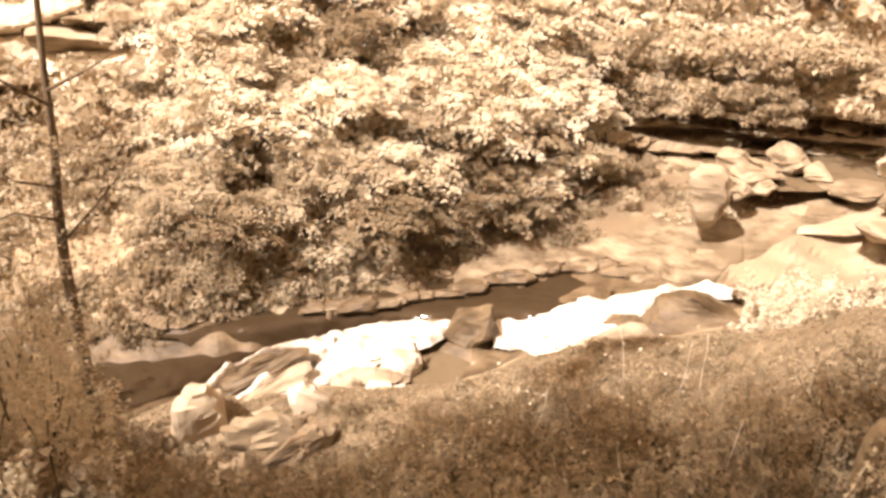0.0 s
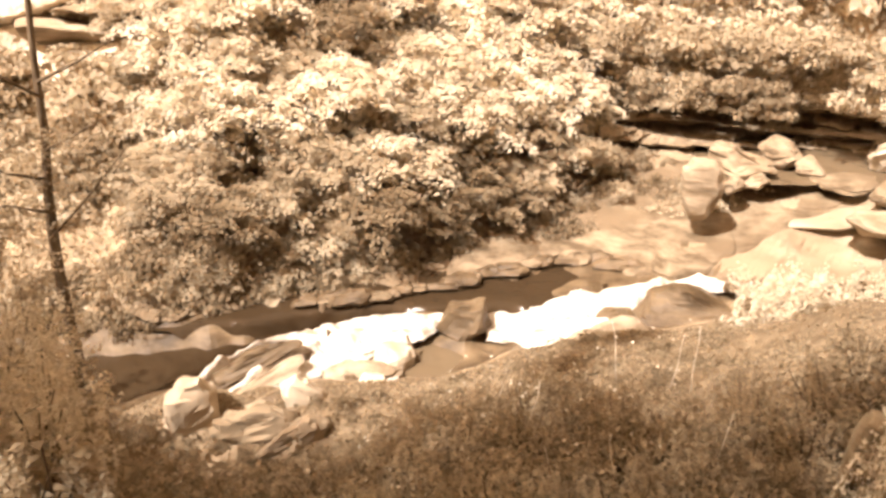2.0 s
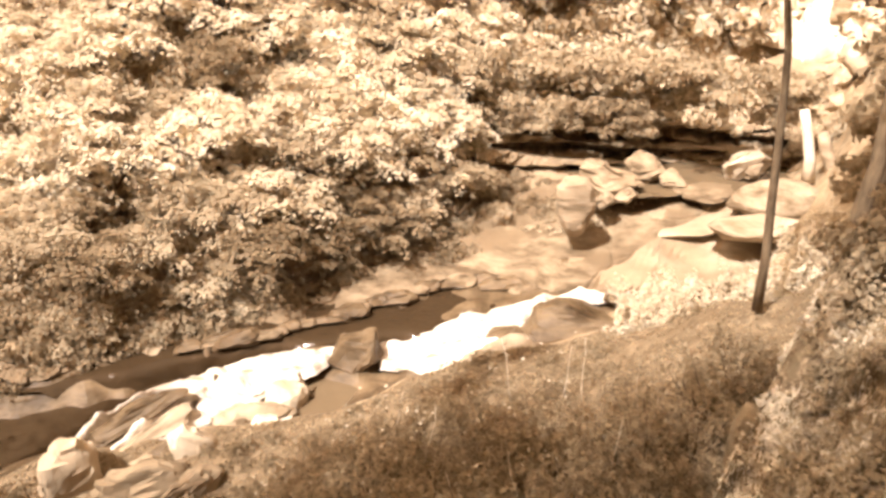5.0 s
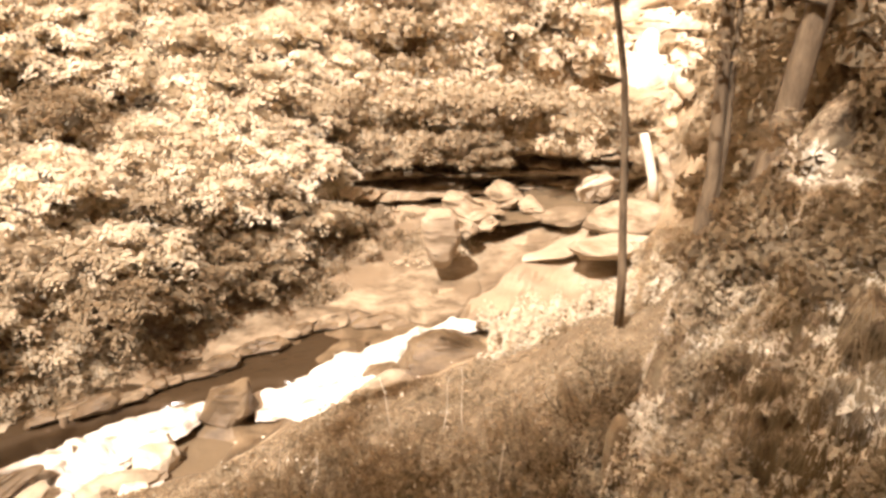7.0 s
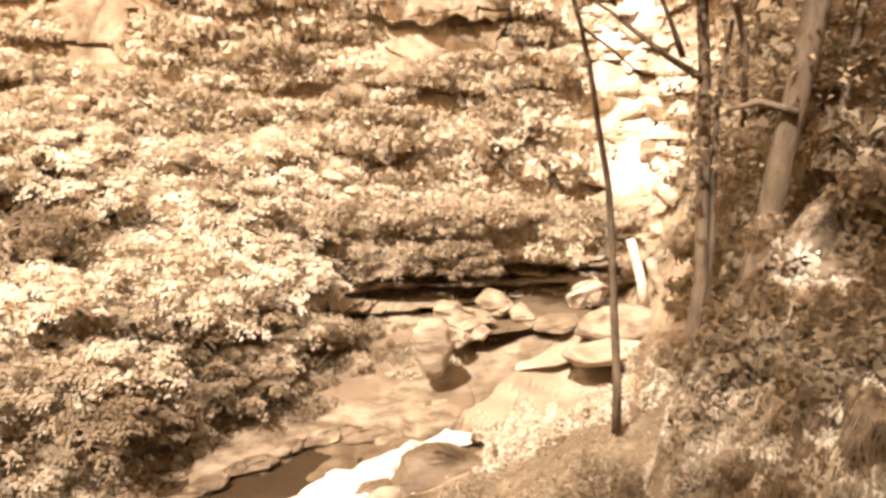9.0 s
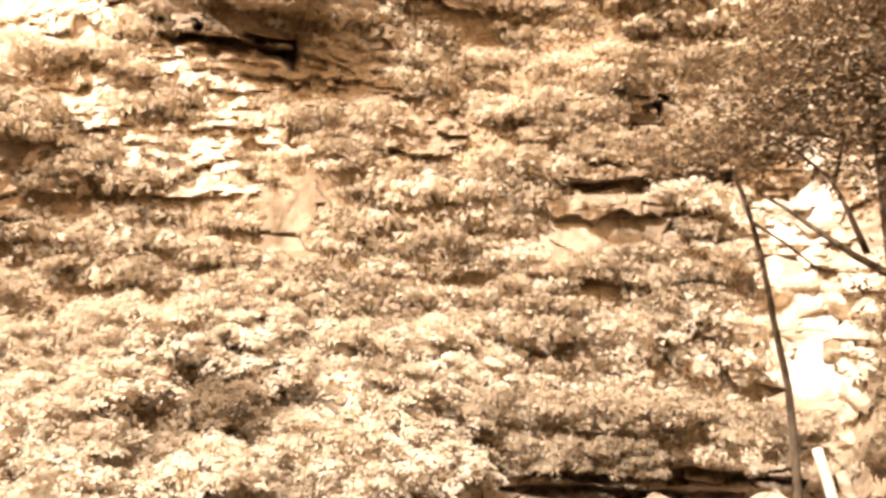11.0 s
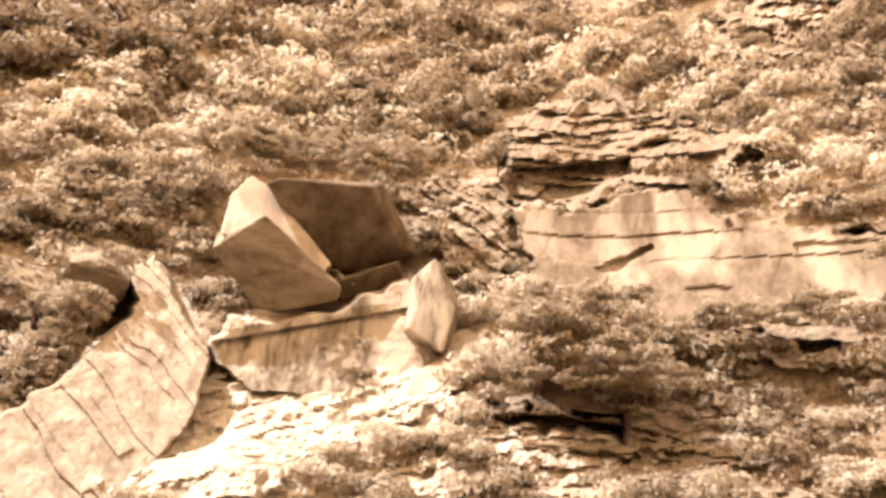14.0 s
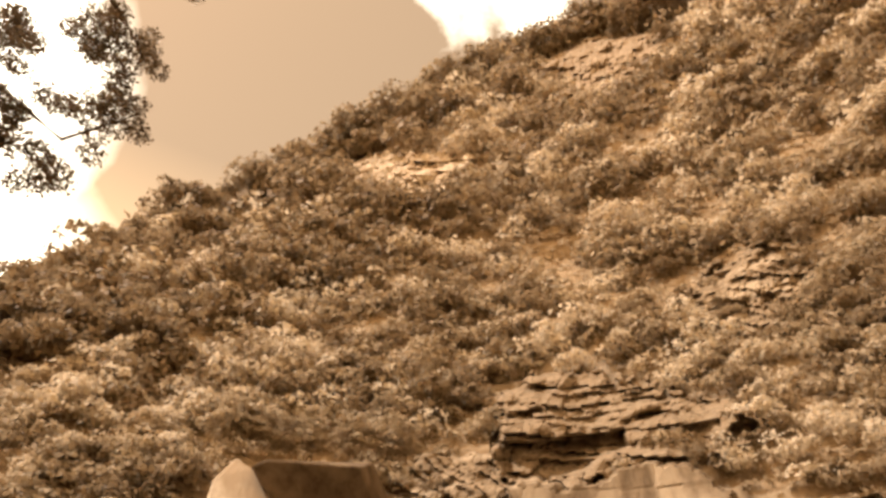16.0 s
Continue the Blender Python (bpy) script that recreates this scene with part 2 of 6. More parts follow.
def relief(p, az, s):
    """The ground with its ledges and bumps: steps of layered rock on the gorge wall, softer bumps elsewhere."""
    d = np.hypot(p[..., 0], p[..., 1])
    slope = np.clip((s - 7.0) / 1.5, 0, 1) * np.clip((14 - s) / 1, 0, 1)
    warp = p[..., 2] + 1.2 * vnoise(p * 0.11) + 0.05 * p[..., 0]
    period = 1.1 + 0.018 * d
    saw = (warp / period) % 1.0
    step = (np.minimum(saw / 0.75, (1 - saw) / 0.25) - 0.5) * period * 0.55 * np.clip((13.0 - s) / 3.0, 0.35, 1)
    big = fbm(p * 0.09, 3) * 1.6 * np.clip((d - 18) / 20, 0, 1)
    mid = fbm(p * 0.5, 3) * 0.35 * np.clip((d - 3) / 6, 0.1, 1)
    push = slope * (step * (0.6 + 0.6 * vnoise(p * 0.13 + 40)) + big) + mid * 0.5
    bed = np.exp(-((s - 5) / 1.6) ** 2)
    push = push * (1 - 0.5 * bed)
    out = p.copy()
    n = np.stack([-p[..., 0], -p[..., 1], np.maximum(d, 1) * 0.5], -1)
    n /= np.linalg.norm(n, axis=-1, keepdims=True)
    lift = np.stack([0 * d, 0 * d, mid], -1)
    return out + n * push[..., None] + lift * (1 - slope)[..., None]


def ground_at(az, s):
    p = land(az, s)
    return relief(p, np.asarray(az, float), np.asarray(s, float) + 0 * p[..., 0])


def on_bank(az, s):
    return Vector(ground_at(np.array([float(az)]), np.array([float(s)]))[0])


def place(az, el, d):
    r = radians(az)
    return Vector((d * math.sin(r), d * math.cos(r), EYE + d * math.tan(radians(el))))


# ---------------------------------------------------------------- mesh helpers
def mesh_object(name, verts, faces, material, parent=None, smooth=False, label=""):
    me = bpy.data.meshes.new(name)
    me.from_pydata(np.asarray(verts).tolist() if not isinstance(verts, list) else verts, [], np.asarray(faces).tolist() if not isinstance(faces, list) else faces)
    for m in (material if isinstance(material, (list, tuple)) else [material]):
        me.materials.append(m)
    if smooth:
        me.shade_smooth()
    ob = new(name, me)
    if parent:
        ob.parent = parent
    if label:
        ob["label"] = label
    return ob


def part(name, bm, material, parent, label=""):
    me = bpy.data.meshes.new(name)
    bm.to_mesh(me)
    bm.free()
    me.materials.append(material)
    ob = new(name, me)
    ob.parent = parent
    if label:
        ob["label"] = label
    return ob


# zones of bare rock on the far side: bearing, height angle, half widths
ROCK_ZONES = [(22, -24, 15, 5.5), (-5, -29.5, 22, 2.2), (-27, -11, 5, 4), (-25.5, 3.5, 7, 4.5), (-5, 11, 6, 3), (21, -1, 5, 4), (36, -5, 5, 9), (13, 38.5, 5, 3), (-19, 50.5, 6, 1.8), (8, 57, 9, 2)]


def bare(az, el):
    """How far a direction is inside a zone of bare rock: above 0 is inside."""
    v = -9.0 + 0 * np.asarray(az, float)
    for a, e, w, h in ROCK_ZONES:
        v = np.maximum(v, 1 - np.sqrt(((az - a) / w) ** 2 + ((el - e) / h) ** 2))
    return v


# ---------------------------------------------------------------- ground, one sheet
AZS = np.concatenate([np.arange(-80, 66, 0.54), np.arange(66, 280, 3.0)])
SS = np.concatenate([np.linspace(0, 5, 110, endpoint=False), np.linspace(5, 13, 250, endpoint=False), np.linspace(13, 15, 14)])
A, S = np.meshgrid(AZS, SS, indexing="ij")
P = relief(land(A, S), A, S)
NA, NS = A.shape
idx = np.arange(NA * NS).reshape(NA, NS)
nxt = np.roll(idx, -1, axis=0)
F = np.stack([idx[:, :-1], idx[:, 1:], nxt[:, 1:], nxt[:, :-1]], -1).reshape(-1, 4)
ground = mesh_object("ground", P.reshape(-1, 3), F, [M_SOIL, M_ROCK, M_PALE, M_DARKROCK, M_SHADE_SOIL, M_BLEACH, M_WALL])
tagged(ground, "steep gorge floor and hillside of soil and layered sandstone", "ground", kind="structure")
D = np.hypot(P[..., 0], P[..., 1])
EL = np.degrees(np.arctan2(P[..., 2] - EYE, D))
def on_wall(az, el, first=5.0):
    """The place where the line of sight at that bearing and height angle meets the ground beyond the river."""
    i = int(np.argmin(np.abs(AZS - az)))
    ok = np.nonzero((EL[i] >= el) & (SS >= first))[0]
    return Vector(P[i, ok[0]] if len(ok) else P[i, np.searchsorted(SS, 13.0)])


patch = bare(A + 2 * vnoise(P * 0.3), EL + 2 * vnoise(P * 0.3 + 9))
zone = np.where((S > 3.9) & (S < 13.5), np.where(patch > 0, 1, 0), 0)
zone = np.where((np.abs(A + 27) < 8) & (np.abs(EL + 11) < 6) & (patch > 0), 2, zone)
zone = np.where((np.abs(A + 22) < 12) & (np.abs(EL - 14) < 7) & (patch > 0), 2, zone)
# Between bearings 2 and 20 dark rock climbs higher, standing in for undercut shade.
zone = np.where((S > 4.0) & (S < 6.3) & (P[..., 2] < np.where((A > 2) & (A < 20), 1.9, 0.6)) & (A < 30), 3, zone)
# Near ground takes the darkened soil in place of cast shade.
zone = np.where(S < np.where(A < 60, 4.0, 4.0 + 5 * np.clip((A - 60) / 40, 0, 1)), 4, zone)
ground.data.polygons.foreach_set("material_index", zone[:, :-1].reshape(-1).astype(np.int32))


# ---------------------------------------------------------------- foliage
def leaves(centre, normal, size, rng, tilt=0.55, slim=0.55):
    """Leaf blades: pointed triangles at the centres, roughly across the normals."""
    n = len(centre)
    nn = normal + rng.normal(0, tilt, (n, 3))
    nn /= np.linalg.norm(nn, axis=1)[:, None]
    t = np.cross(nn, rng.normal(0, 1, (n, 3)))
    t /= np.linalg.norm(t, axis=1)[:, None] + 1e-9
    b = np.cross(nn, t)
    h = (size * rng.uniform(0.6, 1.3, n))[:, None]
    return np.stack([centre + t * h - nn * h * 0.15, centre - t * h * 0.7 - b * h * slim * 1.15, centre - t * h * 0.7 + b * h * slim * 1.15], 1).reshape(-1, 3)


def crown(rng, clumps, per, radius, height, clump, leaf, flat=0.6, low=-0.25, tilt=0.55):
    """A crown of rounded clumps of leaves on an uneven shell, with gaps between."""
    c = rng.normal(0, 1, (clumps, 3))
    c /= np.linalg.norm(c, axis=1)[:, None]
    c[:, 2] = np.where(c[:, 2] < low, -c[:, 2] * 0.6, c[:, 2])
    r = rng.uniform(0.55, 1.05, clumps)
    c = c * r[:, None] * np.array([radius, radius, height])
    v, nrm = [], []
    for k in range(clumps):
        q = rng.normal(0, 1, (per, 3))
        q[:, 2] = np.abs(q[:, 2]) * 1.1 - 0.25
        q /= np.linalg.norm(q, axis=1)[:, None]
        rr = clump * rng.uniform(0.7, 1.3)
        v.append(c[k] + q * np.array([rr, rr, rr * flat]) * rng.uniform(0.75, 1.05, (per, 1)))
        nrm.append(q)
    v, nrm = np.concatenate(v), np.concatenate(nrm)
    return leaves(v, nrm, leaf, rng, tilt)


def blades(n):
    return np.arange(n).reshape(-1, 3)


def scatter(protos, spots, rng):
    """One list of corners from many turned and scaled copies of the protos."""
    out = []
    for (x, y, z), size, k in spots:
        a = rng.uniform(0, 6.283)
        ca, sa = math.cos(a), math.sin(a)
        v = protos[k] * size * rng.uniform(0.85, 1.15, 3)
        out.append(np.stack([v[:, 0] * ca - v[:, 1] * sa + x, v[:, 0] * sa + v[:, 1] * ca + y, v[:, 2] + z], 1))
    return np.concatenate(out)


# ---------------------------------------------------------------- rock shapes
def crag(name, corners, material, label, category, seed=1, bevel=0.12, rough=0.12, cuts=3, group=""):
    """An angular mass of rock round its corner points, with worn edges and an uneven skin."""
    bm = bmesh.new()
    mid = sum(corners, Vector()) / len(corners)
    for c in corners:
        bm.verts.new(c - mid)
    res = bmesh.ops.convex_hull(bm, input=bm.verts)
    bmesh.ops.delete(bm, geom=list({g for g in res["geom_interior"] + res["geom_unused"] if isinstance(g, bmesh.types.BMVert)}), context="VERTS")
    bmesh.ops.dissolve_limit(bm, angle_limit=0.12, verts=bm.verts, edges=bm.edges)
    if bevel:
        bmesh.ops.bevel(bm, geom=bm.edges[:], offset=bevel, segments=1, affect="EDGES", clamp_overlap=True)
    bmesh.ops.triangulate(bm, faces=bm.faces)
    if cuts:
        bmesh.ops.subdivide_edges(bm, edges=bm.edges, cuts=cuts, use_grid_fill=True)
        co = np.array([v.co for v in bm.verts])
        size = np.ptp(co, axis=0).max()
        dx = np.stack([fbm(co * (3.5 / size) + 11.7 * seed + 5 * a, 4) for a in range(3)], -1) * rough * size * 0.35
        for v, o in zip(bm.verts, dx):
            v.co += Vector(o)
    me = bpy.data.meshes.new(name)
    bm.to_mesh(me)
    bm.free()
    me.materials.append(material)
    ob = new(name, me)
    ob.location = mid
    return tagged(ob, label, category, group)


def boulder(name, at, size, material, label, seed, spin=0.0, lean=0.0, angular=15, sink=0.25, rough=0.17, group=""):
    """A free-lying boulder of that size (width, depth, height), its foot sunk into the ground."""
    r = np.random.default_rng(seed)
    q = r.normal(0, 1, (angular, 3))
    q /= np.linalg.norm(q, axis=1)[:, None]
    q = np.sign(q) * np.abs(q) ** 0.75 * 0.55
    m = Matrix.Rotation(radians(spin), 3, "Z") @ Matrix.Rotation(radians(lean), 3, "Y")
    pts = [at + m @ Vector((a * size[0], b * size[1], c * size[2])) + Vector((0, 0, size[2] * (0.5 - sink))) for a, b, c in q]
    return crag(name, pts, material, label, "rock", seed, bevel=0.03 * min(size), rough=rough, cuts=2, group=group)


def ledge(name, az0, az1, el0, el1, d, deep, thick, material, label, seed, over=0.25, category="rock", group="", rough=0.035):
    """A bed of rock jutting from the slope between two bearings: an uneven lens in plan, thick in metres, its underside drawn in."""
    r = np.random.default_rng(seed)
    if d < 0:
        d += float(wall_distance([(az0 + az1) / 2], [(el0 + el1) / 2])[0, 0])
    a, b = place(az0, el0, d), place(az1, el1, d)
    along = b - a
    mid = (a + b) * 0.5
    back = Vector((mid.x, mid.y, 0)).normalized()
    pts = []
    for k in range(11):
        u = k / 10
        out = (1 - abs(2 * u - 1) ** 3) * deep * 0.08 * r.uniform(0.0, 1.8)
        p = a + along * u - back * out
        t = thick * (0.75 + 0.25 * (1 - abs(2 * u - 1) ** 2)) * r.uniform(0.75, 1.15)
        pts += [p + Vector((0, 0, t * 0.15 * r.uniform(-1, 1))), p + back * thick * over * r.uniform(0.6, 1.4) + Vector((0, 0, -t))]
    for p in (a, mid, b):
        pts += [p + back * deep + Vector((0, 0, thick * 0.5)), p + back * deep + Vector((0, 0, -thick))]
    return crag(name, pts, material, label, category, seed, bevel=0.06 * thick, rough=rough, cuts=3, group=group)


def wall_distance(az, el, first=5.0):
    """How far off the ground beyond the river is, for rows of bearings and of height angles."""
    a, b = int(np.searchsorted(SS, first)), int(np.searchsorted(SS, 13.0))
    out = np.empty((len(az), len(el)))
    for k, q in enumerate(az):
        i = int(np.argmin(np.abs(AZS - q)))
        out[k] = np.interp(el, np.maximum.accumulate(EL[i, a:b]), D[i, a:b])
    return out


def inside(outline, az, el):
    """Degrees by which directions lie inside a closed outline of bearings and height angles; below 0 is outside."""
    k = math.cos(radians(sum(e for a, e in outline) / len(outline)))
    x, y = np.asarray(az, float) * k, np.asarray(el, float)
    q = [(a * k, e) for a, e in outline]
    near, odd = 1e9 + 0 * x, np.zeros(np.shape(x), bool)
    for (x0, y0), (x1, y1) in zip(q, q[1:] + q[:1]):
        t = np.clip(((x - x0) * (x1 - x0) + (y - y0) * (y1 - y0)) / ((x1 - x0) ** 2 + (y1 - y0) ** 2), 0, 1)
        near = np.minimum(near, np.hypot(x - x0 - t * (x1 - x0), y - y0 - t * (y1 - y0)))
        odd ^= ((y0 > y) != (y1 > y)) & (x < (x1 - x0) * (y - y0) / (y1 - y0 + 1e-12) + x0)
    return np.where(odd, near, -near)


def plane_distance(three, az, el):
    """How far off a plane through three places (bearing, height angle, distance) is in each direction."""
    a, b, c = (place(*q) for q in three)
    n = (b - a).cross(c - a)
    r = np.radians(az)
    return n.dot(a - Vector((0, 0, EYE))) / (n.x * np.sin(r) + n.y * np.cos(r) + n.z * np.tan(np.radians(el)))


FACES, HOLLOWS = [], []          # outlines of bare faces, kept free of shrubs, and of the caves in them


def cliff(name, az0, az1, el0, el1, material, label, seed, dip=0.0, bed=0.9, joint=3.0, amp=0.5, over=0.5, step=0.17, lift=0.4, first=5.0, lean=0.0, even=7, rugged=0.5, group="cliff faces", outline=None, plane=None, fray=0.5, skirt=1.6, clear=True, recess=()):
    """A face of jointed, bedded rock that stands out of the slope: beds dip by dip degrees, each split by joints into blocks that stand more or less proud. It may fill an outline, lie in a plane and have recesses (outline, depth)."""
    if outline:
        az0, az1 = min(a for a, e in outline) - 1, max(a for a, e in outline) + 1
        el0, el1 = min(e for a, e in outline) - 1, max(e for a, e in outline) + 1
        if clear:
            FACES.append(outline)
    az, el = np.arange(az0, az1, step), np.arange(el0, el1, step)
    A_, E_ = np.meshgrid(az, el, indexing="ij")
    base = wall_distance(az, el, first)
    for axis in ((0,) if even < 9 else (0, 1, 0, 1)):
        base = np.apply_along_axis(lambda q: np.convolve(np.pad(q, even // 2, mode="edge"), np.ones(even) / even, "valid"), axis, base)
    if plane:
        base = plane_distance(plane, A_, E_)
    r, t = np.radians(A_), np.tan(np.radians(E_))
    p = np.stack([base * np.sin(r), base * np.cos(r), EYE + base * t], -1)
    u, v = np.radians(A_ - (az0 + az1) / 2) * base, p[..., 2]
    c, s = math.cos(radians(dip)), math.sin(radians(dip))
    u, v = u * c + v * s, v * c - u * s
    q = np.stack([u, v, 0 * u + seed * 7.1], -1)
    u, v = u + 0.35 * joint * vnoise(q * (0.7 / joint)), v + 0.9 * min(bed, 1.6) * fbm(q * np.array([0.16 / bed, 0.3 / bed, 1]) + 5, 3)
    row = np.floor(v / bed)
    ri = row.astype(np.int64) + 4000
    h1 = hash3(ri, 0 * ri + seed, 0 * ri + 3)
    wide = joint * (1.0 + 0.6 * h1)
    col = np.floor((u + 40 * h1) / wide)
    fu, fv = (u + 40 * h1) / wide - col, v / bed - row
    off = amp * hash3(ri, col.astype(np.int64) + 4000, 0 * ri + seed) + amp * over * (fv - 0.5) * 2
    crack = np.minimum(np.minimum(fu, 1 - fu) * wide / (0.10 * bed + 0.04), np.minimum(fv, 1 - fv) / 0.12)
    off = off - amp * 0.5 * (1 - np.clip(crack, 0, 1))
    off = off + amp * rugged * fbm(q * (1.1 / bed), 5)
    off = off + lean * (p[..., 2] - p[..., 2].mean())
    eu, ev = np.abs(2 * (A_ - az0) / (az1 - az0) - 1), np.abs(2 * (E_ - el0) / (el1 - el0) - 1)
    rim = 0.9 - (eu ** 3 + ev ** 3) ** (1 / 3) + (0.4 * fbm(p * 0.16 + seed, 4) + 0.35 * fbm(p * 0.5 + seed, 3)) * np.clip((1 - np.maximum(eu, ev)) * 7, 0, 1)
    for hollow, depth in recess:
        HOLLOWS.append(hollow)
        off = off - depth * np.clip((inside(hollow, A_, E_) + 0.14 * fbm(p * 0.9 + seed, 3)) / 0.18 + 0.5, 0, 1)
    if outline:
        rim = (inside(outline, A_, E_) + fray * (0.8 * fbm(p * 0.3 + seed, 3) + 0.5 * fbm(p * 1.2 + seed, 2))) * 0.4
    mask = np.clip(rim / 0.16, 0, 1)
    d = base - (lift + off) * mask + (1 - mask) * skirt
    pts = np.stack([d * np.sin(r), d * np.cos(r), EYE + d * t], -1)
    i = np.arange(A_.size).reshape(A_.shape)
    keep = (mask[:-1, :-1] > 0) | (mask[1:, 1:] > 0)
    f = np.stack([i[:-1, :-1], i[1:, :-1], i[1:, 1:], i[:-1, 1:]], -1)[keep]
    return tagged(mesh_object(name, pts.reshape(-1, 3), f, material), label, "rock", group)


def overhang(name, top, foot, d, cut, deep, material, label, seed, cap=0.6, rough=0.03, group="cliff ledges"):
    """A bed of rock with an undercut front: its top edge stands at distance d, its foot is drawn back by cut."""
    pts = [place(a, e, d) for a, e in top] + [place(a, e, d + cut) for a, e in foot]
    pts += [place(a, e + cap, d + 0.35 * deep) for a, e in top] + [place(a, e + 0.3 * cap, d + deep) for a, e in top] + [place(a, e, d + deep) for a, e in foot]
    return crag(name, pts, material, label, "rock", seed, bevel=0.06, rough=rough, cuts=4, group=group)


def tube(points, radii, sides=8, wobble=0.0, seed=0):
    """Corners and faces of a tapered round limb along the points."""
    r = np.random.default_rng(seed)
    pts = [Vector(p) for p in points]
    v, f = [], []
    for i, p in enumerate(pts):
        t = (pts[min(i + 1, len(pts) - 1)] - pts[max(i - 1, 0)]).normalized()
        x = t.cross(Vector((0.31, 0.95, 0.1))).normalized()
        y = t.cross(x)
        for k in range(sides):
            a = 2 * math.pi * k / sides
            rr = radii[i] * (1 + wobble * r.uniform(-1, 1))
            v.append(p + x * rr * math.cos(a) + y * rr * math.sin(a))
    for i in range(len(pts) - 1):
        for k in range(sides):
            f.append([i * sides + k, i * sides + (k + 1) % sides, (i + 1) * sides + (k + 1) % sides, (i + 1) * sides + k])
    f.append(list(range(sides))[::-1])
    f.append([(len(pts) - 1) * sides + k for k in range(sides)])
    return [tuple(q) for q in v], f


def bend(a, b, n=6, sway=0.1, seed=0):
    """Points from a to b with a little natural sway."""
    r = np.random.default_rng(seed)
    a, b = Vector(a), Vector(b)
    size = (b - a).length * sway
    ph = r.uniform(0, 6.28, 4)
    return [a.lerp(b, i / n) + Vector((math.sin(3.1 * i / n * 2 + ph[0]) - math.sin(ph[0]), math.sin(4.3 * i / n + ph[1]) - math.sin(ph[1]), 0)) * size * 0.4 * (i / n) for i in range(n + 1)]


def limb(name, points, r0, r1, parent, material=None, label="", sides=8, seed=0):
    n = len(points)
    v, f = tube(points, [r0 + (r1 - r0) * (i / (n - 1)) ** 0.8 for i in range(n)], sides, 0.08, seed)
    return mesh_object(name, v, f, material or M_BARK, parent, smooth=True, label=label)


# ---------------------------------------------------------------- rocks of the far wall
# The shade of the underside is put into this block's dark colour.
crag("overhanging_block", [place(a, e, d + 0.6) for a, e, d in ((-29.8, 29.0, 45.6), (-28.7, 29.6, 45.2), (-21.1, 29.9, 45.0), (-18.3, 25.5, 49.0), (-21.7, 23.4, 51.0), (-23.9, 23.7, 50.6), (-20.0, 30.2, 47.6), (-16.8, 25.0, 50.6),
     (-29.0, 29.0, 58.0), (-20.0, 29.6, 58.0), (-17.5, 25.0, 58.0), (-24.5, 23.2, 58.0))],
     M_BLOCK_SHADE, "huge overhanging sandstone block, darkened for its shaded underside", "rock", 3, bevel=0.1, rough=0.015, cuts=5)
# Paler stone stands in for sunlight on the rim.
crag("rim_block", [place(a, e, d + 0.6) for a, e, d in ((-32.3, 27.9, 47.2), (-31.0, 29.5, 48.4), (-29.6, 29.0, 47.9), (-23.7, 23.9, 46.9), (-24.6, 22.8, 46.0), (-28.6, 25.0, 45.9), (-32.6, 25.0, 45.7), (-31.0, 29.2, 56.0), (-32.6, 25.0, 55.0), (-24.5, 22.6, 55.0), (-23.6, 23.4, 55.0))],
     M_PALE, "rim of rock beside the overhang, sunlight put into its paler stone", "rock", 4, bevel=0.12, rough=0.02, cuts=5)
# The half shade of its front face is put into the stone colour.
crag("split_block", [place(a, e, d + 0.6) for a, e, d in ((-31.9, 24.9, 44.6), (-29.4, 26.8, 44.0), (-25.6, 23.4, 45.4), (-22.8, 22.3, 46.0), (-22.9, 21.3, 47.2), (-26.8, 20.2, 47.8), (-33.0, 23.9, 47.4), (-29.0, 19.8, 51.0),
     (-33.0, 25.0, 56.0), (-30.0, 26.6, 56.0), (-23.0, 21.8, 56.0), (-28.0, 19.6, 56.0))],
     M_CLIFF, "tilted sandstone block below a larger overhang", "rock", 5, bevel=0.1, rough=0.018, cuts=5)
# Dark stone again carries the shade under the overhang.
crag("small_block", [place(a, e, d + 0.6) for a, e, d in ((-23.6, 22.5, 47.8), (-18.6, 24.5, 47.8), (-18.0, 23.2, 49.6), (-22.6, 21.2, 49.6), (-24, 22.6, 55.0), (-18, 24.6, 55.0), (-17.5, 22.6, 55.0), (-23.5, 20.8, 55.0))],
     M_BLOCK_SHADE, "small sandstone block darkened for shade under the overhang", "rock", 8, bevel=0.1, rough=0.03)
crag("corner_block", [place(a, e, d + 0.6) for a, e, d in ((-17.2, 23.2, 45.6), (-15.4, 24.8, 45.2), (-13.6, 21.2, 45.0), (-14.6, 17.9, 44.6), (-17.4, 19.6, 44.4), (-16.8, 23.6, 52), (-13.0, 22.0, 52), (-13.4, 17.5, 52), (-18.4, 18.0, 50))],
     M_STREAK, "pale faceted block at the corner of the apron", "rock", 9, bevel=0.1, rough=0.03, cuts=4)
FACES.append([(-33.5, 24), (-32.6, 27.6), (-31, 29.6), (-20, 30.2), (-16.5, 25), (-14, 21), (-15, 17.8), (-22, 21), (-29, 19.5)])
SLAB = [(-38.9, 21.6), (-37.0, 23.4), (-34.2, 19.6), (-31.4, 16.3), (-32.4, 12.0), (-34.6, 7.4), (-37.4, 4.2), (-44.8, 4.4), (-46.6, 8.8), (-41.8, 13.6), (-39.6, 16.6), (-37.8, 19.6)]
cliff("leaning_slab", 0, 0, 0, 0, M_SLAB, "long pale slab of parallel beds leaning on the hillside", 40, dip=-48, bed=0.7, joint=80, amp=0.09, over=-0.3, lift=0.2, rugged=0.7, outline=SLAB, plane=((-37, 23, 49.5), (-32, 15, 44.6), (-44, 9, 42.4)), fray=0.5, skirt=9, step=0.1)
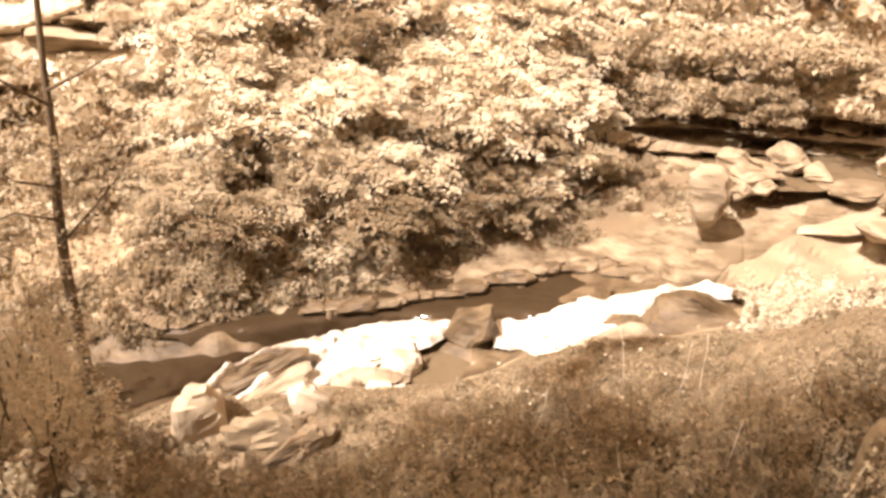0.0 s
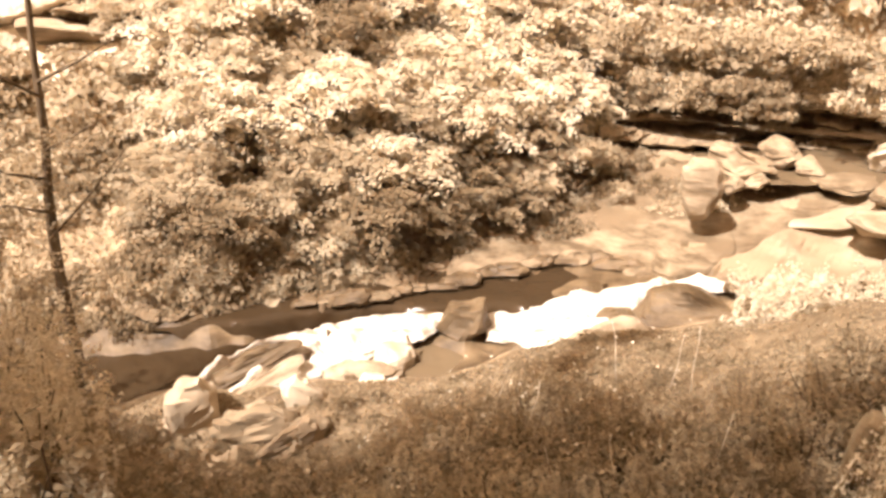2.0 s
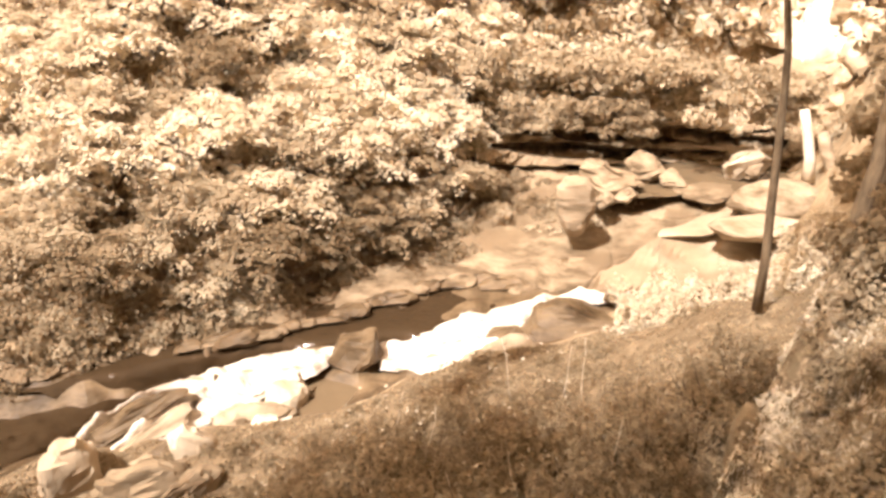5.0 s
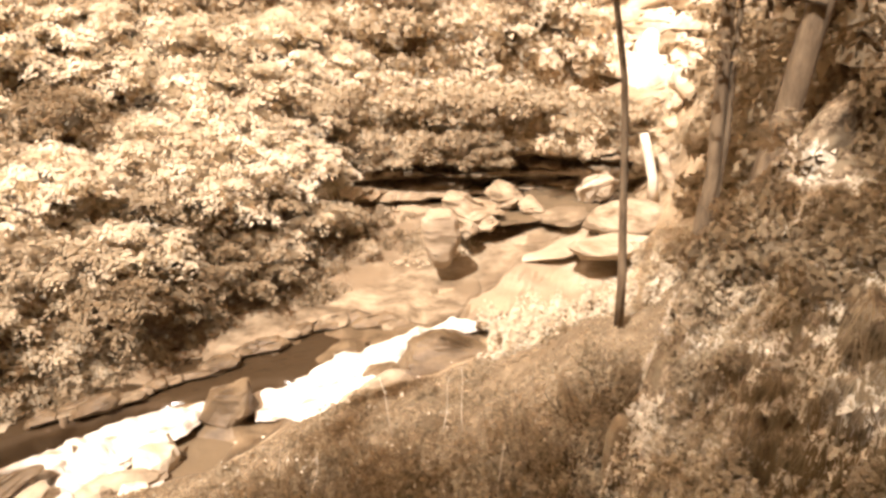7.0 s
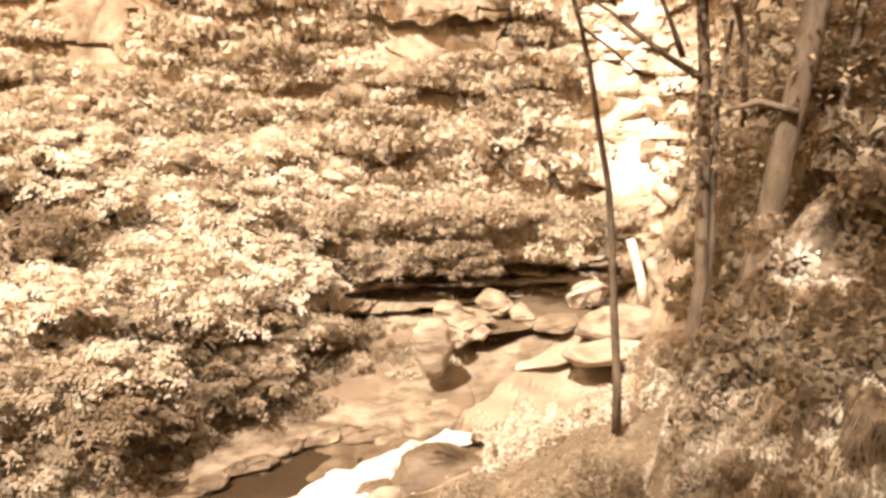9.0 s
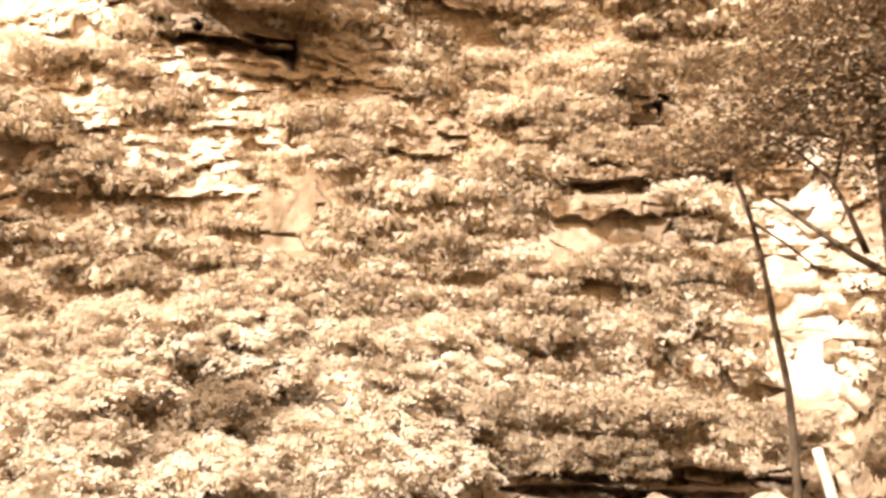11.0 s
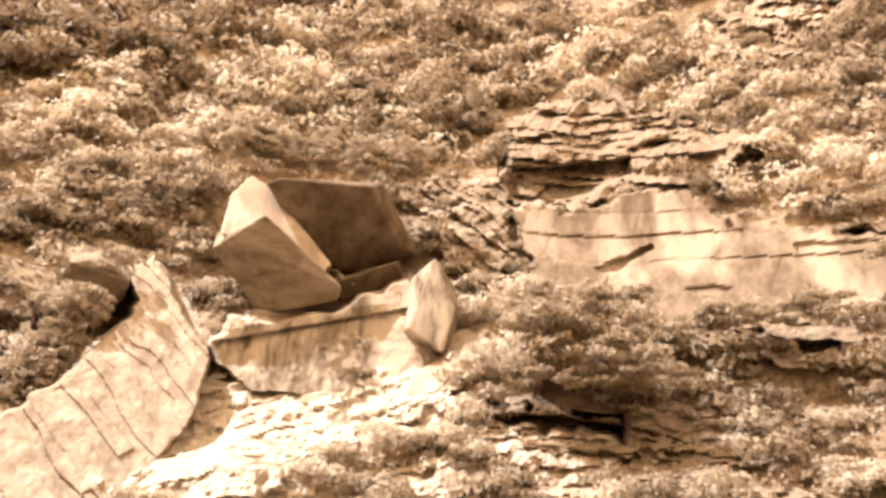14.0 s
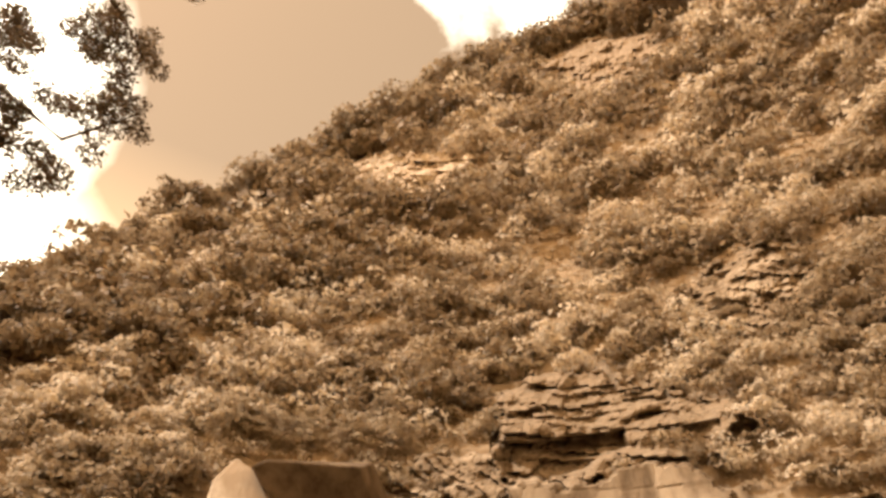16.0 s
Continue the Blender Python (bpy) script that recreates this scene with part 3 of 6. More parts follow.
overhang("notched_rock", [(-42.6, 21.2), (-40.8, 21.8), (-38.4, 20.6)], [(-41.6, 18.8), (-40.0, 18.3), (-38.6, 19.4)], 46.6, 3.6, 9, M_CLIFF, "dark notched rock at the head of the slab", 15)
WALL = [(-9.2, 28.6), (-4, 28.9), (0.7, 29.3), (6.6, 28.5), (8.2, 26.4), (13, 25.1), (17.4, 24.1), (20.4, 22.8), (20.2, 19.4), (14, 17.8), (6, 18.4), (-1, 19.5), (-8.0, 22.4)]
cliff("smooth_wall", 0, 0, 0, 0, M_WALL, "broad smooth sandstone wall with pale vertical streaks", 21, dip=-7, bed=3.4, joint=15, amp=0.13, over=-0.4, lift=1.8, lean=0.26, even=33, rugged=0.7, outline=WALL, fray=0.7,
      recess=[([(-2.6, 23.9), (-0.6, 24.5), (2.0, 25.3), (2.1, 25.0), (0.2, 24.1), (-0.2, 23.5), (-1.8, 23.4)], 0.7), ([(4, 22.0), (5.6, 22.1), (7.6, 21.8), (7.3, 21.4), (4.6, 21.5)], 0.4), ([(12.2, 24.1), (15.5, 23.8), (18.2, 23.4), (18, 23.1), (12.4, 23.7)], 0.4)])
LEDGES = [(-9.4, 35.4), (-6.5, 36.8), (-1.5, 36.8), (2.2, 34.6), (6, 33.6), (10.8, 32.2), (12.0, 30.6), (8.0, 28.4), (1.6, 28.6), (-4, 28.4), (-9.8, 28.2)]
cliff("ledged_outcrop", 0, 0, 0, 0, M_STONE, "outcrop of pale broken sandstone ledges above the wall", 22, dip=-15, bed=1.7, joint=4.5, amp=0.45, over=-0.8, lift=2.6, lean=0.15, rugged=1.9, outline=LEDGES, fray=1.2,
      recess=[([(-9.6, 31.8), (-6, 31.4), (-3, 31.8), (0.8, 31.6), (1.0, 30.6), (-3.1, 29.3), (-7.8, 28.7), (-9.2, 29.4)], 2.8), ([(-9.0, 33.6), (-6, 33.9), (-5.6, 33.6), (-8.6, 33.2)], 1.2), ([(2, 32.6), (5.6, 32.4), (5.6, 32.0), (2.2, 32.1)], 1.2)])
cliff("bedded_slope", -1.5, 12.0, 5.0, 16.0, M_STONE, "low ledges of thin-bedded sandstone", 23, dip=-6, bed=0.6, joint=3, amp=0.3, over=-0.5, lift=0.7, rugged=1.3)
cliff("bedded_slope", -20.0, -1.0, 2.0, 13.5, M_PALE, "low ledges of thin-bedded sandstone", 24, dip=8, bed=0.6, joint=2.6, amp=0.3, over=-0.5, lift=0.5, rugged=1.3)
cliff("tilted_outcrop", 0, 0, 0, 0, M_CLIFF, "steeply tilted thin beds of dark rock", 25, dip=-50, bed=0.8, joint=30, amp=0.42, over=-0.5, lift=1.0, rugged=1.0, outline=[(-20.0, 30.4), (-15, 31.6), (-9.4, 31.0), (-8.8, 26.2), (-9.6, 21.8), (-12.4, 21.6), (-15.1, 25.3)], fray=0.9)
APRON = [(-32.0, 16.4), (-31.0, 19.2), (-27.5, 19.8), (-22.6, 20.8), (-17.4, 23.2), (-15.2, 20.0), (-14.6, 17.0), (-17.0, 14.4), (-22.7, 13.6), (-29.5, 13.8)]
cliff("broken_apron", 0, 0, 0, 0, M_STREAK, "pale streaked apron of broken rock below the overhang", 26, dip=14, bed=5.5, joint=15, amp=0.3, over=-0.1, lift=0.8, rugged=2.2, outline=APRON, plane=((-31, 19, 47.6), (-16, 22, 47.2), (-24, 14, 45.3)), fray=0.5, skirt=5, step=0.13)
BLEACHED = [(-39.5, 7.0), (-36.0, 10.6), (-32.0, 15.8), (-25.3, 14.8), (-16.4, 16.6), (-14.2, 14.4), (-18.0, 11.8), (-25, 8.4), (-32.2, 4.6), (-37.6, 2.2)]
cliff("bleached_slope", 0, 0, 0, 0, M_BLEACH, "bleached slope of broken rock below the slab", 42, dip=22, bed=0.7, joint=2.6, amp=0.2, over=-0.3, lift=0.5, rugged=2.6, outline=BLEACHED, fray=2.2, even=11, skirt=1.0)
cliff("pale_scar", 0, 0, 0, 0, M_PALE, "smooth pale scar of rock beside shrubs", 43, dip=30, bed=1.6, joint=5.0, amp=0.12, over=-0.3, lift=0.5, rugged=1.4, outline=[(-18, 16.4), (-13, 20.6), (-10.8, 19.6), (-10.8, 17), (-13.4, 14.6), (-17.5, 11.6)], fray=0.9, even=11, skirt=1.0)
cliff("high_outcrop", 6.5, 20.5, 34.0, 43.0, M_CLIFF, "dark broken outcrop in the scrub high above", 27, dip=-36, bed=1.3, joint=4.5, amp=0.5, over=-0.7, lift=1.2, rugged=2.2)
cliff("high_outcrop", -29.0, -10.0, 46.5, 54.5, M_PALE, "pale outcrop below the ridge trees", 28, dip=-18, bed=2.2, joint=6, amp=0.6, over=-0.6, lift=1.2, rugged=2.2)
cliff("high_outcrop", -4.0, 20.0, 53.0, 61.5, M_ROCK, "bare rock rib running up to the ridge", 29, dip=34, bed=2.0, joint=7, amp=0.6, over=-0.6, lift=1.5, rugged=2.2)
for k, outline in enumerate(([(-4.4, 3.8), (1.8, 4.0), (1.6, 0.4), (-0.6, -3.6), (-4.4, -3.2)], [(16.2, 2.4), (25.6, 2.6), (24.8, -2.2), (19.2, -3.2), (16.8, -1)], [(6.0, 9.8), (10.0, 10.4), (9.6, 5.2), (6.2, 5.4)])):
    cliff("streaked_face", 0, 0, 0, 0, M_WALL, "smooth pale rock face among shrubs", 30 + k, dip=-4, bed=2.0, joint=6, amp=0.2, over=-0.3, even=15, rugged=0.9, outline=outline, fray=1.6, lift=0.25, skirt=0.7)
cliff("pale_slope", -33.0, -15.0, -5.0, 7.0, M_PALE, "pale thin-bedded ledges among shrubs", 41, dip=10, bed=0.9, joint=4.0, amp=0.45, over=-0.6, lift=0.7, rugged=1.0)
cliff("pale_slope", -36.0, -21.0, -15.5, -7, M_PALE, "pale broken rock slope behind the near trees", 32, dip=6, bed=1.3, joint=3.5, amp=0.5, over=0.4, lift=0.5)
cliff("cascade_cliff", 29.5, 41.5, -13.5, 9.0, M_PALE, "pale stepped rock face beside the cascade", 33, dip=6, bed=0.8, joint=5.0, amp=0.6, over=-0.5, lift=0.8, rugged=1.0)
cliff("flat_rock", 0, 0, 0, 0, M_FLAT, "water-smoothed flat sandstone beside the river", 34, dip=5, bed=1.3, joint=9.0, amp=0.09, over=-0.2, lift=0.16, step=0.12, first=5.6, rugged=0.9, fray=0.25, skirt=0.4, even=9,
      outline=[(-12, -31.4), (-7, -30.4), (-1, -29.4), (6.5, -26.2), (12, -23.6), (16, -22.0), (20, -19.9), (31, -20.4), (38.6, -21.4), (38.6, -26), (29.5, -27.2), (25, -28.8), (20, -29.6), (16.5, -29.0), (13.6, -28.3), (10, -29.0), (5, -30.2), (0.2, -31.4), (-5.2, -32.0), (-11, -32.2)], clear=False)
cliff("bank_rock", -30.0, 9.0, -33.4, -28.6, M_FLAT, "low bedded rock along the far water's edge", 35, dip=2, bed=0.22, joint=5.0, amp=0.12, over=-0.3, lift=0.12, step=0.13, first=5.6)
r_ = np.random.default_rng(5)
for i, (az, el, w, h) in enumerate(((22, 21.6, 3.5, 2.4), (-6.4, -2.0, 2.2, 1.2), (26.8, 18.2, 2.5, 1.6), (-11.5, 24.6, 2.2, 1.8), (-34.5, 25.5, 3.0, 1.5))):
    p = on_wall(az, el)
    boulder("outcrop", p - Vector((0, 0, h * 0.2)), (w, w * 0.6, h), M_ROCK, "weathered outcrop standing out of the scrub", 170 + i, spin=-az, lean=8, group="outcrops")

# ---------------------------------------------------------------- the river rocks
def at_level(az, el, z):
    d = (EYE - z) / math.tan(radians(-el))
    return place(az, el, d)


RIVER_ROCKS = [  # bearing, height angle of the foot, level, width, depth, height, lean, material, words
    (2.6, -34.6, -0.1, 1.6, 1.0, 0.95, -24, M_DARKROCK, "tilted brown slab splitting the white water"),
    (13.6, -36.6, -0.1, 0.8, 0.7, 0.5, 0, M_PALE, "small pale river stone"),
    (16.6, -36.6, -0.1, 1.1, 0.9, 0.75, 0, M_PALE, "small pale river stone"),
    (19.0, -37.2, 0.2, 1.3, 1.0, 0.6, 0, M_ROCK, "brown river stone beside the shrubs"),
    (-3.6, -37.2, -0.4, 1.3, 0.9, 0.7, 14, M_PALE, "pale stone with driftwood in the foam"),
    (23.2, -33.6, 0.3, 0.9, 0.7, 0.45, 0, M_ROCK, "small stone at the water's edge"),
    (-9.0, -38.0, -0.2, 0.8, 0.6, 0.45, 0, M_ROCK, "small stone at the water's edge"),
    (-6.0, -38.6, -0.2, 0.7, 0.6, 0.4, 0, M_PALE, "small stone at the water's edge"),
    (-20.4, -42.4, 0.3, 0.9, 0.8, 0.5, 0, M_ROCK, "small stone at the water's edge"),
]
for i, (az, el, z, w, dp, h, ln, mat, words) in enumerate(RIVER_ROCKS):
    boulder("river_rock", at_level(az, el, z), (w, dp, h), mat, words, 200 + i, spin=-az, lean=ln, sink=0.12, group="river rocks")

FLAT_ROCKS = [
    (32.4, -19.0, 2.4, 1.7, 1.2, 0.9, -12, M_PALE, "pale boulder at the upper pool"),
    (37.6, -14.8, 3.3, 1.5, 1.2, 1.2, 0, M_PALE, "pale boulder below the cascade"),
    (39.4, -16.0, 3.0, 1.4, 1.0, 1.6, 0, M_PALE, "upright pale block below the cascade"),
    (38.6, -17.4, 2.8, 1.8, 1.2, 0.7, 0, M_DARKROCK, "dark wet rock by the fallen logs"),
]
for i, (az, el, z, w, dp, h, ln, mat, words) in enumerate(FLAT_ROCKS):
    boulder("block", at_level(az, el, z), (w, dp, h), mat, words, 240 + i, spin=-az, lean=ln, sink=0.1, angular=11, rough=0.2, group="boulders on the flat rock")


def stone(name, outline, z, thick, material, label, seed, rough=0.10, rounds=1, lie=0.0, group="river rocks"):
    """A water-worn stone from its outline in bearings and height angles; its foot stands at level z, lie leans its face back."""
    low = min(e for a, e in outline)
    d = (EYE - z) / math.tan(radians(-low)) if low < -9 else z
    mid_a, mid_e = sum(a for a, e in outline) / len(outline), sum(e for a, e in outline) / len(outline)
    bm = bmesh.new()
    for a, e in outline:
        rise = (e - low) * radians(1) * d
        a, e = mid_a + (a - mid_a) * 1.1, mid_e + (e - mid_e) * 1.08
        bm.verts.new(place(a, e, d + lie * rise + 0.12 * thick))
        bm.verts.new(place(mid_a + (a - mid_a) * 0.72, mid_e + (e - mid_e) * 0.72, d + lie * rise - 0.10 * thick))
        bm.verts.new(place(mid_a + (a - mid_a) * 0.8, mid_e + (e - mid_e) * 0.86, d + lie * rise + thick))
    mid = sum((v.co for v in bm.verts), Vector()) / len(bm.verts)
    for v in bm.verts:
        v.co -= mid
    res = bmesh.ops.convex_hull(bm, input=bm.verts)
    bmesh.ops.delete(bm, geom=list({g for g in res["geom_interior"] + res["geom_unused"] if isinstance(g, bmesh.types.BMVert)}), context="VERTS")
    bmesh.ops.subdivide_edges(bm, edges=bm.edges, cuts=3, use_grid_fill=True)
    bmesh.ops.triangulate(bm, faces=bm.faces)
    for _ in range(rounds):
        bmesh.ops.smooth_vert(bm, verts=bm.verts, factor=0.5, use_axis_x=True, use_axis_y=True, use_axis_z=True)
    co = np.array([v.co for v in bm.verts])
    size = np.ptp(co, axis=0).max()
    beds = fbm(co * np.array([1.2, 1.2, 5.0]) / size * 2.2 + 3.3 * seed, 3)
    push = (rough * 0.6 * fbm(co * (4.5 / size) + 7.7 * seed, 4) + rough * 0.6 * np.abs(beds)) * size
    for v, o in zip(bm.verts, push):
        v.co += v.co.normalized() * o
    me = bpy.data.meshes.new(name)
    bm.to_mesh(me)
    bm.free()
    me.materials.append(material)
    me.shade_smooth()
    me.set_sharp_from_angle(angle=radians(28))
    ob = new(name, me)
    ob.location = mid
    return tagged(ob, label, "rock", group)


stone("river_rock", [(-24.6, -39.7), (-23.7, -37.5), (-22.5, -36.1), (-21.0, -36.1), (-19.9, -37.1), (-19.8, -39.0), (-20.3, -40.4), (-22.5, -40.6)], 0.10, 1.1, M_PALE, "tall pale water-worn boulder at the river's edge", 501, rough=0.09, lie=0.1, group="river rocks")
stone("river_rock", [(-19.9, -39.6), (-18.7, -39.0), (-16.2, -39.1), (-13.5, -40.0), (-14.0, -41.5), (-16.5, -42.1), (-18.5, -41.8), (-19.9, -41.0)], 0.20, 1.1, M_STONE, "low pale boulder at the river's edge", 502, rough=0.13, lie=0.3, group="river rocks")
stone("river_rock", [(-17.1, -42.4), (-15.3, -41.4), (-12.4, -40.3), (-10.5, -40.8), (-11.6, -42.2), (-14.5, -43.1), (-16.4, -43.2)], 0.30, 0.8, M_ROCK, "tilted banded boulder with a dark crack", 503, rough=0.14, lie=0.3, group="river rocks")
stone("river_rock", [(-14.0, -39.4), (-13.9, -37.7), (-12.7, -37.1), (-11.4, -37.8), (-9.8, -39.1), (-9.5, -39.9), (-11.9, -39.9)], 0.20, 0.9, M_PALE, "pale boulder beside the cascade", 504, rough=0.09, lie=0.2, group="river rocks")
stone("river_rock", [(-17.9, -38.8), (-16.3, -38.5), (-14.8, -38.8), (-14.3, -39.5), (-16.0, -39.7), (-17.7, -39.4)], 0.15, 0.7, M_STONE, "low pale boulder at the river's edge", 505, rough=0.11, lie=0.5, group="river rocks")
stone("wet_fin", [(-19.8, -37.1), (-19.3, -36.0), (-17.2, -35.3), (-14.2, -34.7), (-12.3, -34.6), (-12.3, -35.2), (-14.4, -35.6), (-16.9, -36.4), (-18.5, -37.1)], 0.05, 0.5, M_DARKROCK, "dark wet fin of rock between two chutes", 506, rough=0.11, lie=0.8, group="river rocks")
stone("wet_fin", [(-19.7, -38.5), (-18.4, -37.8), (-16.6, -37.2), (-14.2, -36.3), (-12.4, -35.7), (-12.2, -36.5), (-12.8, -37.2), (-15.2, -37.8), (-17.8, -38.3)], 0.00, 0.5, M_ROCK, "wet banded fin of rock between two chutes", 507, rough=0.11, lie=0.8, group="river rocks")
stone("wet_fin", [(-17.4, -38.8), (-15.8, -38.4), (-13.7, -37.9), (-13.5, -39.4), (-14.7, -39.8), (-16.4, -39.3)], 0.05, 0.4, M_DARKROCK, "dark wet rock beside the lowest chute", 508, rough=0.09, lie=0.7, group="river rocks")
stone("river_rock", [(-9.5, -36.7), (-7.4, -36.5), (-4.9, -36.8), (-3.3, -37.3), (-3.6, -37.9), (-7.0, -37.9), (-9.0, -37.5)], -0.15, 0.8, M_ROCK, "flat stone awash below the white water", 509, rough=0.07, lie=0.9, group="river rocks")
stone("river_rock", [(-12.0, -40.7), (-9.3, -40.5), (-7.2, -40.9), (-7.8, -41.8), (-10.6, -41.9), (-12.0, -41.5)], 0.30, 0.7, M_ROCK, "brown stone half sunk in the bank", 510, rough=0.11, lie=0.4, group="river rocks")
stone("river_rock", [(-27.4, -39.8), (-26.6, -39.0), (-25.1, -38.8), (-24.6, -39.4), (-24.9, -40.3), (-26.4, -40.5)], 0.20, 0.6, M_ROCK, "wet stone beside the tall boulder", 511, rough=0.11, lie=0.4, group="river rocks")
stone("river_rock", [(17.1, -32.1), (18.1, -30.3), (20.9, -30.0), (23.9, -30.2), (25.7, -30.9), (25.5, -32.4), (20.8, -33.6), (17.8, -33.3)], 0.10, 1.6, M_DARKROCK, "large dark wet river rock", 512, rough=0.09, lie=0.9, group="river rocks")
stone("river_rock", [(11.1, -35.2), (12.2, -34.2), (14.5, -33.1), (17.0, -32.5), (18.4, -33.3), (19.1, -34.4), (14.9, -36.0), (12.0, -36.3)], -0.10, 1.4, M_ROCK, "domed brown river rock", 513, rough=0.07, lie=0.8, group="river rocks")
stone("river_rock", [(13.6, -32.9), (14.7, -32.0), (16.6, -31.8), (16.9, -32.6), (15.0, -33.4)], 0.15, 0.8, M_DARKROCK, "dark wet stone in the white water", 514, rough=0.09, lie=0.4, group="river rocks")
stone("river_rock", [(23.6, -29.3), (23.7, -28.8), (24.4, -28.7), (24.7, -29.2), (24.3, -29.5)], 0.70, 0.5, M_DARKROCK, "dark round stone in the current", 515, rough=0.07, lie=0.1, group="river rocks")
stone("river_rock", [(20.6, -35.1), (21.4, -34.2), (24.0, -33.5), (25.4, -33.8), (24.8, -34.8), (21.7, -35.7)], 0.20, 0.9, M_ROCK, "brown river stone beside the shrubs", 516, rough=0.09, lie=0.5, group="river rocks")
stone("standing_boulder", [(19.1, -21.7), (19.7, -20.7), (21.2, -20.7), (22.0, -21.5), (22.0, -23.1), (21.3, -24.5), (20.1, -24.7), (19.4, -23.5)], 1.75, 1.0, M_ROCK, "tall vase-shaped boulder standing on the flat rock", 517, rough=0.06, lie=0.0, group="boulders on the flat rock")
stone("block", [(20.8, -19.6), (21.4, -19.3), (22.6, -19.5), (24.5, -20.1), (25.3, -20.6), (23.9, -21.5), (21.7, -21.2)], 2.15, 1.0, M_STONE, "broken pale block on the flat rock", 518, rough=0.18, lie=0.5, group="boulders on the flat rock")
stone("block", [(24.2, -19.5), (24.8, -18.7), (26.2, -18.7), (26.9, -19.6), (25.6, -20.6), (24.6, -20.2)], 2.15, 0.9, M_STONE, "broken pale block on the flat rock", 519, rough=0.18, lie=0.4, group="boulders on the flat rock")
stone("block", [(22.1, -22.0), (22.9, -21.4), (23.5, -22.1), (22.6, -22.7)], 2.00, 0.5, M_STONE, "small broken block on the flat rock", 520, rough=0.18, lie=0.3, group="boulders on the flat rock")
stone("block", [(23.5, -21.8), (24.5, -21.0), (25.2, -21.4), (24.5, -22.0), (23.8, -22.1)], 2.00, 0.5, M_ROCK, "small broken block on the flat rock", 521, rough=0.18, lie=0.3, group="boulders on the flat rock")
stone("block", [(26.6, -20.0), (27.5, -19.3), (28.9, -20.5), (27.5, -20.7)], 2.15, 0.5, M_STONE, "tilted thin block beside the upper pool", 522, rough=0.13, lie=0.5, group="boulders on the flat rock")
stone("block", [(21.4, -20.4), (21.9, -20.0), (22.9, -21.0), (22.4, -21.4)], 2.10, 0.5, M_DARKROCK, "small dark block on the flat rock", 523, rough=0.18, lie=0.4, group="boulders on the flat rock")
stone("block", [(31.2, -18.8), (31.6, -18.3), (32.2, -18.3), (32.4, -19.2), (31.7, -19.3)], 2.30, 0.6, M_STONE, "pale boulder at the upper pool", 524, rough=0.14, lie=0.4, group="boulders on the flat rock")
stone("big_boulder", [(31.8, -21.5), (32.3, -20.3), (33.8, -19.3), (36.6, -18.9), (37.7, -19.7), (37.5, -21.1), (35, -21.9)], 2.15, 1.6, M_STONE, "big rounded pale boulder above the flat rock", 525, rough=0.05, rounds=3, lie=0.35, group="boulders on the flat rock")
stone("block", [(28.2, -20.6), (29.8, -20.0), (31.6, -20.0), (32.0, -20.7), (30.4, -21.3), (28.8, -21.2)], 2.1, 0.4, M_FLAT, "flat plate of rock beside the boulder", 532, rough=0.12, lie=2.2, group="boulders on the flat rock")
stone("block", [(30.9, -22.9), (31.7, -22.2), (36.7, -21.6), (36.6, -22.4), (35.6, -23.2), (32.3, -23.7)], 1.95, 1.8, M_ROCK, "low slab under the big boulder", 526, rough=0.09, lie=0.8, group="boulders on the flat rock")
stone("block", [(31.1, -18.7), (31.9, -17.9), (33.1, -17.5), (33.9, -18.1), (33.7, -19.0), (32.0, -19.2)], 2.40, 0.8, M_ROCK, "brown boulder at the upper pool", 527, rough=0.13, lie=0.3, group="boulders on the flat rock")
stone("block", [(37.0, -14.3), (37.3, -13.3), (38.3, -13.2), (38.7, -13.9), (38.1, -14.3)], 3.30, 0.8, M_STONE, "pale boulder below the cascade", 528, rough=0.13, lie=0.1, group="boulders on the flat rock")
stone("block", [(38.6, -15.0), (38.6, -14.0), (39.9, -13.5), (40.4, -14.5), (39.8, -15.4)], 3.20, 0.9, M_STONE, "upright pale block below the cascade", 529, rough=0.13, lie=0.1, group="boulders on the flat rock")
stone("block", [(37.0, -16.0), (38.2, -15.7), (39.8, -15.8), (39.7, -16.7), (37.7, -17.1)], 2.90, 0.9, M_DARKROCK, "dark wet rock by the fallen logs", 530, rough=0.11, lie=0.3, group="boulders on the flat rock")
stone("bank_stone", [(35.6, -42.0), (35.4, -38.0), (35.6, -35.6), (36.3, -34.6), (37.4, -34.8), (38.6, -37.0), (38.8, -42.0)], 5.7, 0.9, M_STONE, "pale lichened rock standing out of the bank", 531, rough=0.05, rounds=2, lie=0.3, group="bank")
# worn stones and broken beds along the far water's edge
r_ = np.random.default_rng(77)
EDGE = [(-12, -32.0), (-5, -31.9), (0.2, -31.3), (5, -30.2), (10, -29.1), (13.6, -28.5), (16.5, -29.0), (20, -29.5)]
for k in range(22):
    az = -11.5 + 31 * (k + r_.uniform(-0.3, 0.3)) / 21
    el = float(np.interp(az, [a for a, e in EDGE], [e for a, e in EDGE])) + r_.uniform(-0.15, 0.3)
    w, h = r_.uniform(0.9, 2.2), r_.uniform(0.3, 0.65)
    stone("edge_stone", [(az - w, el - h), (az - w * 0.8, el + 0.3 * h), (az - 0.2 * w, el + h * 0.7), (az + 0.6 * w, el + h), (az + w, el + 0.2 * h), (az + 0.7 * w, el - 0.8 * h)], 0.15, 0.9, (M_DARKROCK, M_FLAT, M_DARKROCK)[k % 3],
          "water-worn brown stone along the far water's edge", 540 + k, rough=0.1, lie=0.9, group="stones at the far water's edge")
